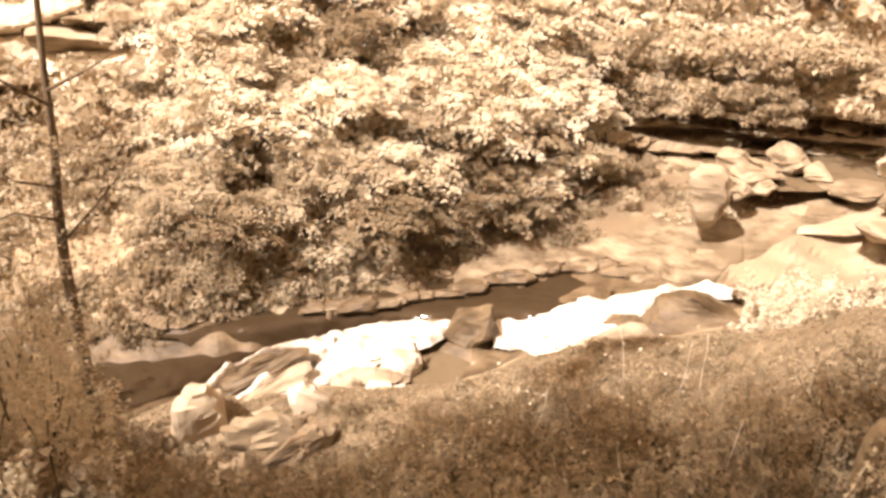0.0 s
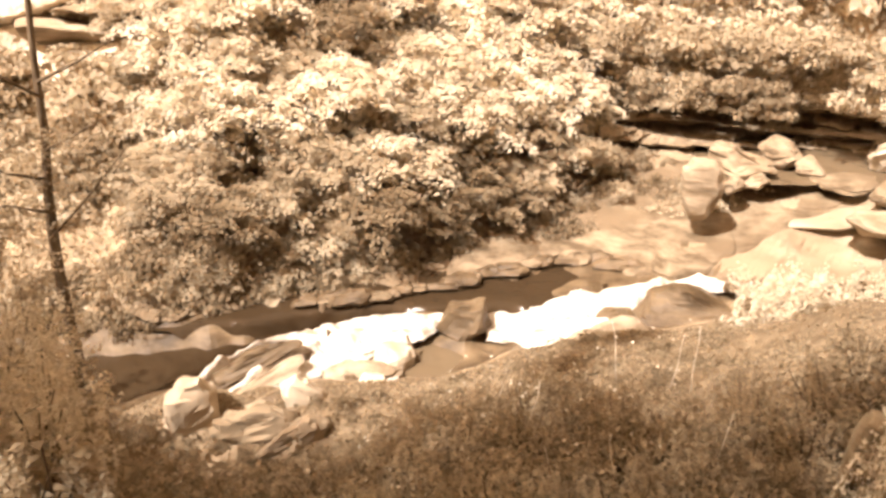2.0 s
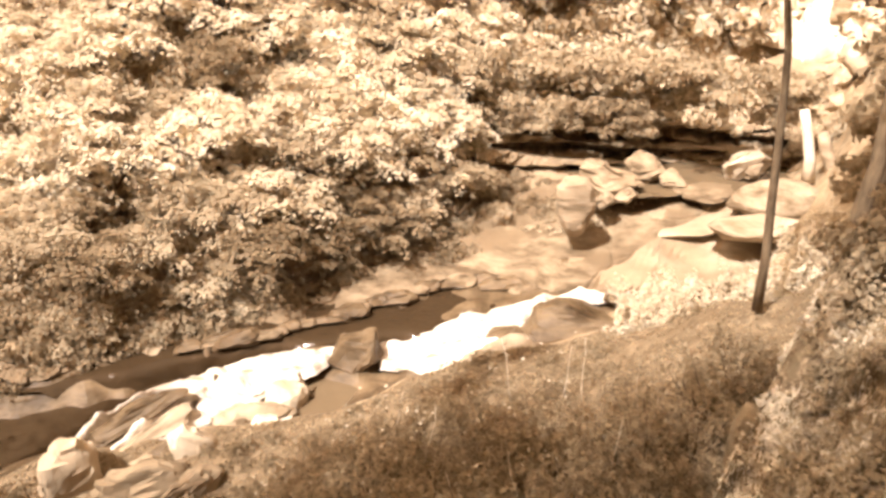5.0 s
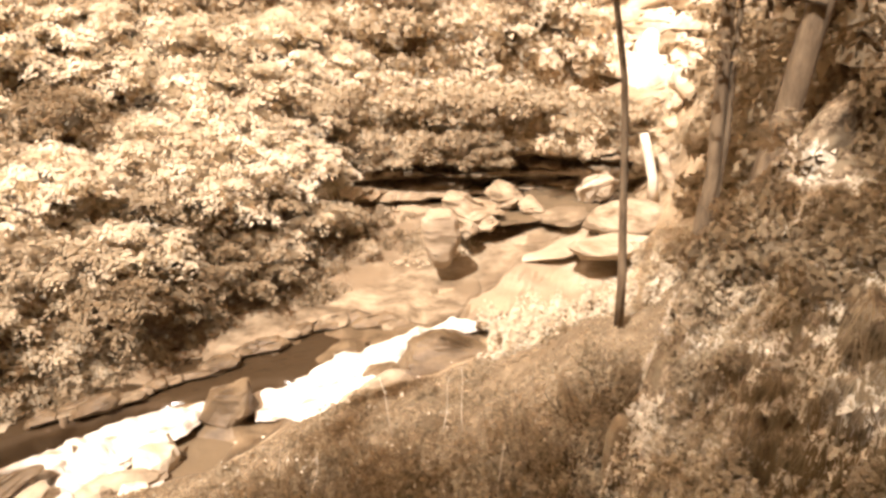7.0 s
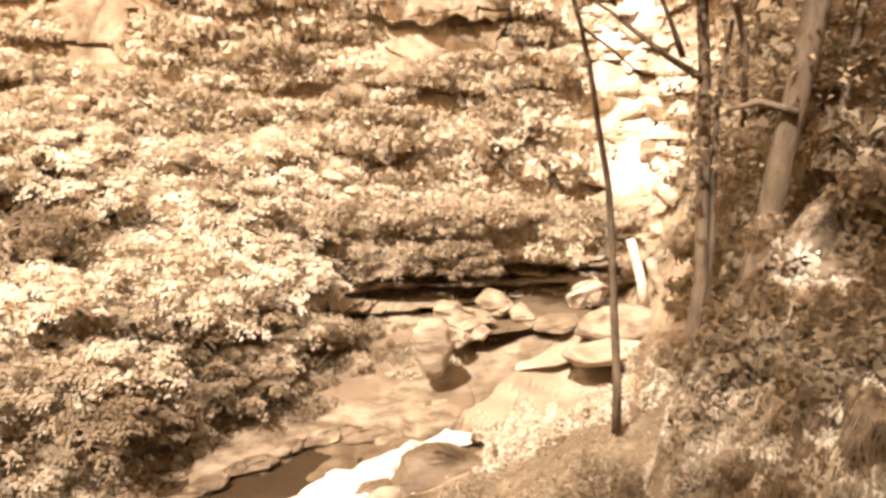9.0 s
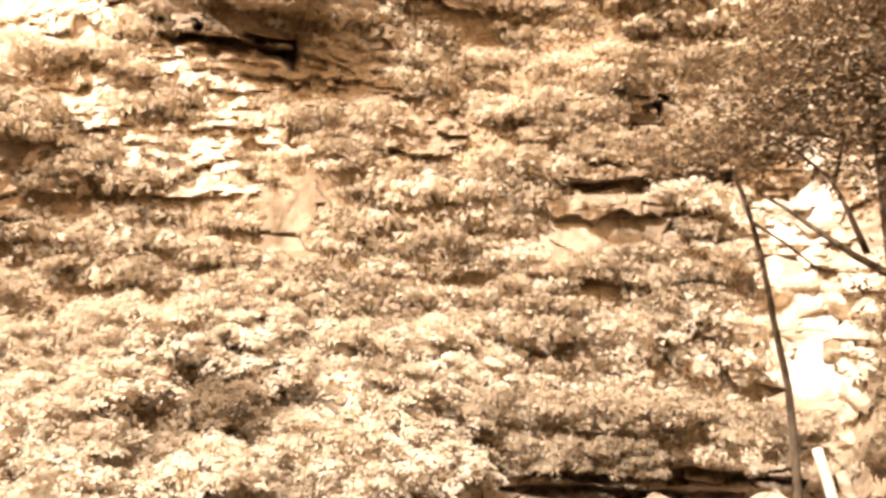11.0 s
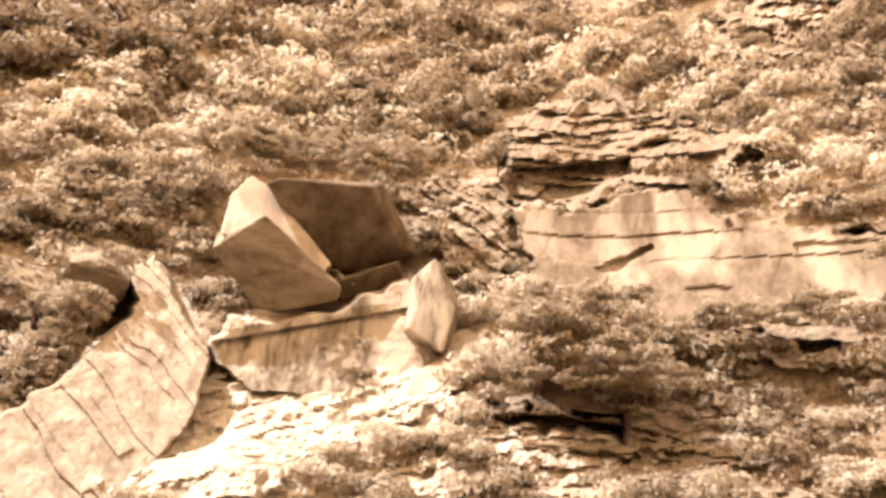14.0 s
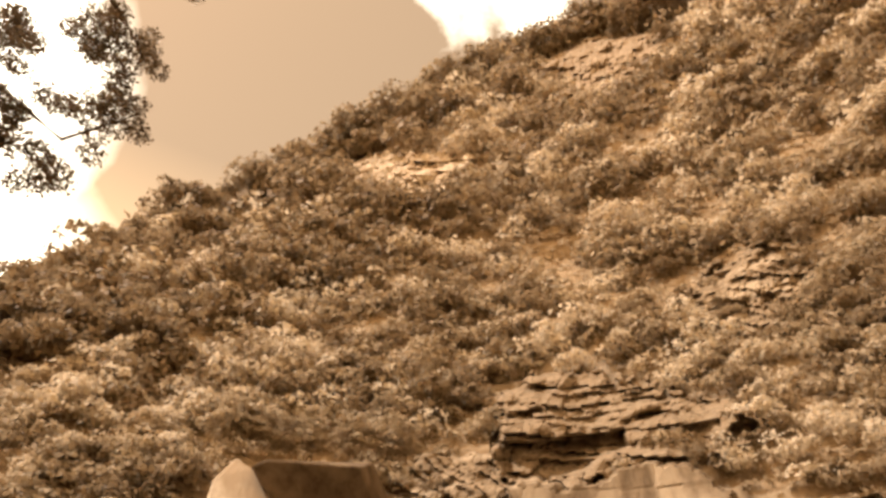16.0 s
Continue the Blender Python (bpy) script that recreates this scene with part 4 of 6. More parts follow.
# dark ledges of the far wall
for outline, hollow, depth, dip, words, seed in (
        ([(-12.4, 14.8), (-5, 14.4), (2.4, 13.4), (3.0, 10.6), (-4, 10.0), (-10.8, 10.4)], [(-10.9, 13.6), (-8.0, 13.5), (-4.0, 13.1), (1.1, 12.4), (1.0, 11.5), (-4.0, 11.3), (-9.0, 11.6)], 3.4, -5, "thin-bedded rock face with a shallow dark cave", 620),
        ([(4.6, 19.4), (10, 19.2), (15.2, 18.4), (15.0, 15.8), (10, 16.0), (5.4, 16.6)], [(5.3, 18.6), (9.6, 18.0), (14.0, 17.3), (13.8, 16.6), (10, 17.0), (6.6, 17.3)], 2.2, -6, "low rock face with a dark cleft under the smooth wall", 621),
        ([(18.4, 23.2), (21, 23.4), (23.4, 22.2), (22.8, 19.6), (20.8, 19.4), (18.8, 19.6)], [(19.3, 21.6), (20.9, 21.8), (22.4, 21.1), (21.6, 20.2), (19.8, 20.4)], 2.4, -8, "weathered rock face with a dark hollow in thick scrub", 622),
        ([(19.6, 9.8), (25, 10.2), (31, 9.6), (30.6, 5.4), (25, 5.4), (20, 5.4)], [(23.4, 8.8), (25.4, 9.1), (25.4, 6.8), (23.0, 6.6), (22.6, 6.1), (20.9, 6.1), (20.8, 6.8), (22.8, 7.1)], 2.2, -4, "weathered rock face with dark hollows in thick scrub", 623),
        ([(15.6, 4.8), (22, 5.0), (31.2, 5.2), (31, 1.4), (22, 0.8), (16.4, 1.2)], [(17.4, 3.5), (20.0, 3.4), (25.3, 4.0), (30.0, 4.1), (30.0, 2.8), (25, 2.7), (18.4, 2.6)], 2.2, 2, "bedded rock face with a long dark recess", 624),
        ([(-27, -6.6), (-17, -5.4), (-13.4, -7.8), (-13.0, -11.2), (-20, -11.6), (-27, -11.4)], [(-27, -8.2), (-23.2, -8.4), (-18.3, -8.9), (-14.2, -9.2), (-15.5, -10.2), (-23.2, -10.0), (-27, -10.0)], 2.4, 3, "pale rock bed over a long dark recess", 625)):
    cliff("hollowed_face", 0, 0, 0, 0, M_STONE, words, seed, dip=dip, bed=0.7, joint=4.0, amp=0.22, over=-0.4, lift=1.1, rugged=1.2, outline=outline, fray=1.2, recess=[(hollow, depth)], step=0.13, even=9, clear=False, group="hollowed rock faces")
# shelves of the flat rock, low uneven beds one behind the other
for i, (a, b, e0, e1, d, deep, th, m) in enumerate(((-24, -12, -32.4, -32.0, 19.1, 2, 0.25, 0), (20, 33, -24.6, -22.8, 24.6, 4, 0.35, 0), (30, 37, -22.8, -21.2, 26.0, 4, 0.4, 0))):
    ledge("rock_shelf", a, b, e0, e1, d, deep, th, M_CLIFF, "flat shelf of water-smoothed sandstone beside the river", 260 + i, 1.4, group="rock shelves")
# the undercut ledge behind the flat rock
cliff("bedded_ledge", 0, 0, 0, 0, M_STONE, "thin-bedded ledge over a long dark recess", 270, dip=3, bed=0.24, joint=1.7, amp=0.16, over=-0.4, lift=0.7, rugged=1.0, first=5.6, step=0.11, fray=0.5, skirt=1.2, clear=False, group="bedded ledges",
      outline=[(11.8, -16.2), (17, -15.0), (26, -14.6), (35, -14.4), (37, -17.2), (33, -18.9), (27, -19.2), (21, -20.0), (12.4, -20.2)],
      recess=[([(15.4, -17.2), (18, -16.8), (24, -16.6), (35, -16.4), (35, -17.2), (28, -17.6), (22, -17.9), (15.6, -17.7)], 1.0), ([(12.6, -18.6), (17, -18.2), (24, -18.3), (31, -17.8), (31, -18.4), (24, -19.1), (18, -19.3), (15, -19.0)], 0.9)])
for i, (a, b, e0, e1, d, th) in enumerate(((-28.2, -21.6, -11.0, -12.2, 29.0, 0.7), (-36, -27.0, -12.6, -13.8, 28.5, 0.9), (-27, -14.0, -8.6, -8.4, 31.0, 0.9))):
    ledge("jutting_slab", a, b, e0, e1, d, 5, th, M_ROCK, "dark rock slab jutting from the pale slope", 281 + i, 1.4, group="jutting slabs")

for k, outline in enumerate(([(34.6, -5.0), (35.5, -4.0), (38.9, -4.1), (39.4, -5.0), (36.4, -5.4)], [(34.9, -6.7), (35.7, -6.2), (36.8, -6.1), (37.1, -6.7)], [(36.8, -6.1), (37.9, -5.5), (39.3, -5.7), (37.6, -6.4)])):
    stone("cascade_ledge", outline, 41.5, 1.4, M_DARKROCK, "dark wet ledge in the cascade", 560 + k, group="cascade rocks")

# the stepped cascade rocks upstream
for i in range(14):
    el = -11.5 + i * 1.25
    az = 35.2 + 2.6 * math.sin(i * 2.4) + 0.03 * i
    d = 38.0 + i * 0.75
    boulder("cascade_rock", place(az, el, d - 1.2) - Vector((0, 0, 0.5)), (3.8, 2.6, 1.5), M_PALE if i % 3 else M_ROCK, "pale stepped rock of the cascade", 300 + i, spin=-az + 20 * math.sin(i), lean=4 * math.sin(i * 1.7), angular=14, group="cascade rocks")


# ---------------------------------------------------------------- water
def water_material(name, dark, rough):
    m = bpy.data.materials.new(name)
    m.use_nodes = True
    n, l = m.node_tree.nodes, m.node_tree.links
    b = n["Principled BSDF"]
    b.inputs["Base Color"].default_value, b.inputs["Roughness"].default_value = (*dark, 1), rough
    b.inputs["IOR"].default_value = 1.33
    g, w, bp = n.new("ShaderNodeNewGeometry"), n.new("ShaderNodeTexNoise"), n.new("ShaderNodeBump")
    w.inputs["Scale"].default_value, w.inputs["Detail"].default_value = 2.2, 4
    bp.inputs["Strength"].default_value, bp.inputs["Distance"].default_value = 0.5, 0.12
    l.new(g.outputs["Position"], w.inputs["Vector"])
    l.new(w.outputs["Fac"], bp.inputs["Height"])
    l.new(bp.outputs["Normal"], b.inputs["Normal"])
    return m


M_WATER = water_material("dark_river_water", (0.04, 0.026, 0.014), 0.12)
M_POOL = water_material("silty_pool_water", (0.13, 0.095, 0.058), 0.2)
M_FOAM = surface("white_water", (0.30, 0.24, 0.175), (0.74, 0.69, 0.62), 3.0, rough=0.6, bump=0.7, stretch=(0.45, 1.3, 1), low=0.34, high=0.56)


def level_sheet(name, x, y, z, material, label, drop=0.0):
    xs, ys = np.linspace(*x, 110), np.linspace(*y, 70)
    X, Y = np.meshgrid(xs, ys, indexing="ij")
    i = np.arange(X.size).reshape(X.shape)
    f = np.stack([i[:-1, :-1], i[1:, :-1], i[1:, 1:], i[:-1, 1:]], -1).reshape(-1, 4)
    if drop:
        Q = np.clip((np.hypot(X, Y) - drop + 0.5) / 0.5 + 0.6 * vnoise(np.stack([X, Y, 0 * X], -1) * 0.8), 0, 1)
        z = z - 0.8 * (1 - Q)
    Z = z + 0.03 * vnoise(np.stack([X, Y, 0 * X], -1) * 1.7)
    return tagged(mesh_object(name, np.stack([X, Y, Z], -1).reshape(-1, 3), f, material, smooth=True), label, "water", kind="structure")


level_sheet("river_pool", (-34, 9), (17.2, 26), 0.12, M_WATER, "dark clear river pool along the far bank", drop=18.6)
level_sheet("tail_pool", (-16, -3.2), (11.5, 18.2), -0.34, M_WATER, "dark water running off below the chutes")
level_sheet("lower_pool", (-3.4, 9), (11.5, 18.6), -0.30, M_POOL, "silty foam-streaked pool below the white water")
level_sheet("upper_pool", (9, 24), (22.5, 29.5), 2.12, M_POOL, "still upper pool behind the flat rock")


def torrent(name, rows, label, cross=16, seed=0, lump=0.12):
    """White water along a line of (bearing, height angle, level, half width), lumpy and ragged at the edges."""
    pts = [(at_level(a, e, z), w) for a, e, z, w in rows]
    n = 24 * (len(pts) - 1)
    c, hw = [], []
    for k in range(n + 1):
        u = k / n * (len(pts) - 1)
        i = min(int(u), len(pts) - 2)
        t = u - i
        t2 = t * t * (3 - 2 * t)
        c.append(pts[i][0].lerp(pts[i + 1][0], t))
        hw.append(pts[i][1] * (1 - t2) + pts[i + 1][1] * t2)
    v = []
    for k in range(n + 1):
        d = c[min(k + 1, n)] - c[max(k - 1, 0)]
        s = Vector((d.y, -d.x, 0)).normalized()
        for j in range(cross + 1):
            q = 2 * j / cross - 1
            w = hw[k] * (1.04 + 0.18 * vnoise(np.array([[k * 0.16, np.sign(q) * 3.0, seed]]))[0] + 0.06 * vnoise(np.array([[k * 0.45, np.sign(q) * 3.0, seed + 9]]))[0])
            p = c[k] + s * q * w
            h = (1 - q ** 4) * lump * (1.2 + 1.6 * fbm(np.array([[p.x * 1.6, p.y * 1.6, seed]]), 3)[0]) - 0.10 * q ** 4
            v.append((p.x, p.y, p.z + h))
    f = [[k * (cross + 1) + j, (k + 1) * (cross + 1) + j, (k + 1) * (cross + 1) + j + 1, k * (cross + 1) + j + 1] for k in range(n) for j in range(cross)]
    return tagged(mesh_object(name, v, f, M_FOAM, smooth=True), label, "water", kind="structure")


torrent("white_water_1", [(25.6, -28.7, 0.78, 0.03), (24.0, -28.9, 0.74, 0.2), (21.5, -29.3, 0.7, 0.42), (17.6, -30.5, 0.5, 0.5), (13.4, -32.3, 0.35, 1.0), (9.0, -33.8, 0.12, 0.95), (4.6, -34.2, -0.05, 0.45)], "broad band of white water running between rocks", seed=1)
torrent("white_water_2", [(1.6, -33.4, 0.08, 0.3), (-3.0, -34.1, 0.06, 0.65), (-7.5, -34.6, 0.02, 0.85), (-11.0, -35.5, -0.05, 0.9)], "white water piling up below the pool", seed=2)
torrent("white_water_3", [(-6.5, -35.2, -0.1, 0.6), (-9.4, -36.4, -0.15, 0.85), (-11.0, -37.4, -0.2, 0.5)], "foaming white water at the head of the chutes", seed=3)
torrent("white_water_4", [(-9.7, -34.2, 0.28, 0.25), (-12.2, -34.2, 0.25, 0.16), (-14.7, -34.3, 0.22, 0.10), (-17.2, -34.9, 0.19, 0.05), (-19.2, -35.6, 0.17, 0.10), (-21.1, -36.5, 0.14, 0.12), (-23.5, -37.2, 0.11, 0.10), (-25.3, -38.3, 0.08, 0.13), (-27.3, -39.4, 0.05, 0.16)], "narrow chute of white water over dark rock", seed=4, lump=0.10)
torrent("white_water_5", [(-10.8, -34.8, 0.24, 0.30), (-12.9, -35.4, 0.22, 0.13), (-14.9, -36.1, 0.20, 0.12), (-17.0, -36.9, 0.18, 0.12), (-18.4, -37.5, 0.16, 0.10), (-19.7, -38.6, 0.14, 0.06)], "narrow chute of white water over dark rock", seed=5, lump=0.10)
torrent("white_water_6", [(-11.0, -36.6, 0.20, 0.30), (-13.1, -37.4, 0.19, 0.15), (-15.2, -37.9, 0.18, 0.15), (-17.5, -38.4, 0.17, 0.18), (-19.6, -38.9, 0.16, 0.12)], "narrow chute of white water over dark rock", seed=6, lump=0.10)
torrent("white_water_7", [(-3.6, -37.9, -0.25, 0.2), (-6.5, -38.3, -0.25, 0.3), (-10.4, -38.9, -0.28, 0.28)], "foam along the near edge of the pool", seed=7, lump=0.07)
torrent("white_water_8", [(24.0, -33.5, 0.1, 0.22), (21.0, -34.1, 0.05, 0.3), (18.4, -35.2, -0.1, 0.2)], "small side spill of white water", seed=8, lump=0.08)
torrent("white_water_9", [(7.0, -37.9, -0.26, 0.08), (2.0, -38.4, -0.26, 0.12), (-3.0, -38.5, -0.26, 0.1)], "line of foam along the pool's edge", seed=9, lump=0.05)


def fall_sheet(name, rows, label, seed=0):
    """Water falling down the stepped rocks: rows of bearing, height angle, distance and half width in degrees."""
    v, cross = [], 10
    n = 12 * (len(rows) - 1)
    for k in range(n + 1):
        u = k / n * (len(rows) - 1)
        i = min(int(u), len(rows) - 2)
        a, e, d, w = (rows[i][q] * (1 - (u - i)) + rows[i + 1][q] * (u - i) for q in range(4))
        for j in range(cross + 1):
            q = 2 * j / cross - 1
            p = place(a + q * w * (1 + 0.3 * vnoise(np.array([[k * 0.4, np.sign(q) * 4.0, seed]]))[0]), e, d - 2.4 + 0.5 * fbm(np.array([[j * 0.7, k * 0.3, seed]]), 3)[0] + 0.4 * q * q)
            v.append(tuple(p))
    f = [[k * (cross + 1) + j, (k + 1) * (cross + 1) + j, (k + 1) * (cross + 1) + j + 1, k * (cross + 1) + j + 1] for k in range(n) for j in range(cross)]
    return tagged(mesh_object(name, v, f, M_FOAM, smooth=True), label, "water", kind="structure")


fall_sheet("waterfall_1", [(36.6, 4.4, 47.5, 2.0), (35.4, -0.5, 45, 2.7), (35.4, -3.5, 43.5, 3.0), (34.8, -7.0, 41.5, 2.2), (35.4, -11.6, 38.6, 1.3)], "bright cascade falling over stepped rocks", 1)
fall_sheet("waterfall_2", [(38.2, -1.5, 45, 0.5), (37.6, -4.5, 43, 0.8), (36.4, -8.0, 41.2, 0.8)], "side stream of the bright cascade", 2)

# ground next to the bare faces is of the same stone; a table tells where faces are
for outline, number in ((BLEACHED, 5), (WALL, 6), (APRON, 5), (SLAB, 2), (LEDGES, 1)):
    zone = np.where((S > 7) & (S < 13) & (inside(outline, A + 1.2 * vnoise(P * 0.4), EL + 1.2 * vnoise(P * 0.4 + 9)) > -0.9), number, zone)
ground.data.polygons.foreach_set("material_index", zone[:, :-1].reshape(-1).astype(np.int32))
deep = np.max([inside(q, A, EL) for q in HOLLOWS], axis=0)
deep = np.where((S > 5.6) & (S < 13), np.clip((deep + 0.5) / 0.3, 0, 1), 0) * 6.0
P = np.array([0, 0, EYE]) + (P - np.array([0, 0, EYE])) * (1 + deep / np.maximum(D, 1))[..., None]
ground.data.vertices.foreach_set("co", P.reshape(-1).astype(np.float32))
ground.data.update()
TA, TE = np.meshgrid(np.arange(-70, 50, 0.25), np.arange(-35, 66, 0.25), indexing="ij")
FACE_TABLE = np.maximum(np.max([inside(q, TA, TE) for q in FACES], axis=0), np.max([inside(q, TA, TE) for q in HOLLOWS], axis=0) + 0.7)


def in_face(az, el):
    """Degrees inside the nearest bare face."""
    return FACE_TABLE[np.clip(np.rint((np.asarray(az) + 70) * 4).astype(int), 0, TA.shape[0] - 1), np.clip(np.rint((np.asarray(el) + 35) * 4).astype(int), 0, TA.shape[1] - 1)]


# ---------------------------------------------------------------- foliage
rng = np.random.default_rng(7)
FAR_BUSH = [crown(rng, 15, 24, 1.0, 0.8, 0.42, 0.14, tilt=0.34) for _ in range(6)]

FAR_BUSH += [crown(rng, 12, 23, 1.0, 0.95, 0.5, 0.15, flat=0.85, tilt=0.32) for _ in range(5)]   # plainer ones for the heights
spots = {0: [], 1: [], 2: []}
for _ in range(6600):
    az, el = rng.uniform(-67, 46), rng.uniform(-25, 64)
    if rng.uniform() > math.cos(radians(el)) + 0.1:
        continue
    rocky = bare(az, el)
    if rocky > -0.05 and rng.uniform() < (0.75 if rocky < 0.25 else 0.96):
        continue
    if in_face(az, el) > 0.3 and rng.uniform() < 0.97:
        continue
    p = on_wall(az, el, 7.0)
    s = math.dist(p, (0, 0, EYE))
    if s < 62 and rng.uniform() < 0.40:
        continue
    if s < 21 or az > 34 and el < 2 or az > 45 and el < 10:
        continue
    size = s * (rng.uniform(0.036, 0.052) if rng.uniform() < 0.22 else rng.uniform(0.018, 0.034)) if s < 60 else s * rng.uniform(0.018, 0.036)
    if rocky > -0.05:
        size *= 0.6
    high = az < -14 and el > 30 + 0.5 * (az + 50)
    if high:
        size *= 1.25
    # Tone by noise, paler low on the left, darker high up.
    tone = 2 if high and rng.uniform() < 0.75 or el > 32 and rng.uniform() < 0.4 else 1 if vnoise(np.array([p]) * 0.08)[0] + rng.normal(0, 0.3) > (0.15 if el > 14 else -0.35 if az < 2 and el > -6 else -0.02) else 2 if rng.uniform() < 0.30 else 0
    spots[tone].append((p, size, int(rng.integers(6)) if s < 62 else 6 + int(rng.integers(5))))
for tone, (mat, word) in enumerate(((M_LEAF, "mid-toned"), (M_LEAF_PALE, "pale-toned"), (M_LEAF_DARK, "dark"))):
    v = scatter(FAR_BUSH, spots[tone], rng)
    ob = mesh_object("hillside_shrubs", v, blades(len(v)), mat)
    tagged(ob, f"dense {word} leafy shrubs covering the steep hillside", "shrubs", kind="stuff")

# growth behind the near bank, its shade put into dark leaves
dark = []
for _ in range(260):
    az, s = rng.uniform(40.6, 54), rng.uniform(3.6, 9.6)
    p = on_bank(az, s)
    size = rng.uniform(0.6, 1.1) * max(1.0, math.hypot(p.x, p.y) / 16)
    top = math.degrees(math.atan2(p.z + size - EYE, math.hypot(p.x, p.y)))
    if az < 41.5 and top > -12 - (41.5 - az) * 2.2 or math.hypot(p.x, p.y) < 9:
        continue
    dark.append((p, size, int(rng.integers(6))))
v = scatter(FAR_BUSH, dark, rng)
tagged(mesh_object("shady_shrubs", v, blades(len(v)), M_LEAF_DARK), "leafy shrubs darkened for shade on the slope beside the cascade", "shrubs", kind="stuff")

# scrub hanging over the bedded ledges
hang = []
for _ in range(60):
    hang.append((place(rng.uniform(12, 25), rng.uniform(-17.4, -15.2), 27.2), rng.uniform(0.35, 0.6), int(rng.integers(6))))
for _ in range(75):
    az = rng.uniform(12.5, 36)
    hang.append((place(az, rng.uniform(-16.2, -12.4) + 0.02 * (az - 12), rng.uniform(27.6, 29.6)), rng.uniform(0.55, 0.95), int(rng.integers(6))))
for _ in range(40):
    hang.append((place(rng.uniform(-33, -17), rng.uniform(30.6, 32.6), 50.5), rng.uniform(0.8, 1.3), int(rng.integers(6))))
for _ in range(26):
    hang.append((place(rng.uniform(-9, 1), rng.uniform(16.0, 22.0), rng.uniform(39, 42)), rng.uniform(1.0, 1.6), int(rng.integers(6))))
for _ in range(110):
    az = rng.uniform(2, 21)
    el = rng.uniform(-27.5, -20.5) + (1.2 if az < 10 else 0)
    if az > 15 and el < -24:
        continue
    hang.append((on_wall(az, el, 6.3) - Vector((0, 0.2, 0.05)), rng.uniform(0.2, 0.45), int(rng.integers(6))))
for a0, a1, e0, e1, d, count, size in ((4, 15, 19.0, 20.4, 44.6, 22, 0.8), (-12, 3, 15.4, 16.6, 39.4, 26, 0.6), (16, 31, 5.2, 6.8, 35.6, 30, 0.6), (17, 27, 22.2, 23.2, 45.6, 14, 0.8), (23, 34, 11.4, 12.4, 41.0, 14, 0.8)):
    for _ in range(count):
        u = rng.uniform()
        hang.append((place(a0 + (a1 - a0) * u, rng.uniform(e0, e1), d), size * rng.uniform(0.7, 1.3), int(rng.integers(6))))
for _ in range(34):
    u = rng.uniform()
    hang.append((place(-39.0 - 6.4 * u + rng.normal(0, 0.6), 22.6 - 15 * u, 46.5), rng.uniform(0.8, 1.4), int(rng.integers(6))))
for a0, a1, e0, e1, count in ((14, 29, -8, -3.4, 24), (-8, 5.5, -8, -4, 20), (-33, -15, -5, 7, 26), (2, 14, 33, 40, 16), (16.5, 25, -4, -2.2, 10), (-4.5, 1, -4.6, -3, 8)):
    for _ in range(count):
        q = on_wall(rng.uniform(a0, a1), rng.uniform(e0, e1), 7.0)
        hang.append((q - Vector((q.x, q.y, 0)).normalized() * 1.2, rng.uniform(0.6, 1.3), int(rng.integers(6))))
v = scatter(FAR_BUSH, hang, rng)
tagged(mesh_object("hanging_scrub", v, blades(len(v)), M_LEAF), "leafy scrub hanging over the rock ledges", "shrubs", kind="stuff")

low = []
for _ in range(150):
    az, el = rng.uniform(-33, 3), rng.uniform(-31.6, -26.4)
    low.append((on_wall(az, el - 0.04 * abs(az + 12), 6.2) - Vector((0, 0, 0.08)), rng.uniform(0.28, 0.62), 6 + int(rng.integers(5))))
for _ in range(170):
    az = rng.uniform(1, 17.5)
    el = rng.uniform(-27.6, -20.5)
    if az > 13 and el < -24 or az > 11.5 and el < -25.5:
        continue
    low.append((on_wall(az, el, 6.3) - Vector((0, 0.1, 0.08)), rng.uniform(0.16, 0.42), 6 + int(rng.integers(5))))
v = scatter(FAR_BUSH, low, rng)
tagged(mesh_object("bank_scrub", v, blades(len(v)), M_LEAF_DARK), "dull low scrub along the far water's edge", "shrubs", kind="stuff")

# low growth between the shrubs
n = 150000
az, el = rng.uniform(-64, 42, n), rng.uniform(-30.5, 62, n)
keep = (rng.uniform(0, 1, n) < np.cos(np.radians(el)) + 0.1) & (((bare(az, el) < -0.02) | (el < -27) & (az < 8) & (rng.uniform(0, 1, n) < 0.5)))
keep &= in_face(az, el) < -0.1
az, el = az[keep], el[keep]
ii = np.clip(np.searchsorted(AZS, az), 0, NA - 1)
first = int(np.searchsorted(SS, 6.3))
top = np.maximum.accumulate(EL[:, first:int(np.searchsorted(SS, 13.0))], axis=1)
jj = np.array([np.searchsorted(top[i], e) for i, e in zip(ii, el)])
ok = jj < top.shape[1] - 1
c = P[ii[ok], first + jj[ok]]
s = np.linalg.norm(c - np.array([0, 0, EYE]), axis=1)
c = c + rng.normal(0, 1, c.shape) * (s * 0.003)[:, None]
out = c * np.array([-1, -1, 0])
out = out / np.linalg.norm(out, axis=1)[:, None] + np.array([0, 0, 0.9])
v = leaves(c, out, s * 0.005, rng, 0.6)
tagged(mesh_object("undergrowth", v, blades(len(v)), M_LEAF), "low leafy growth covering the ground between shrubs", "undergrowth", kind="stuff")


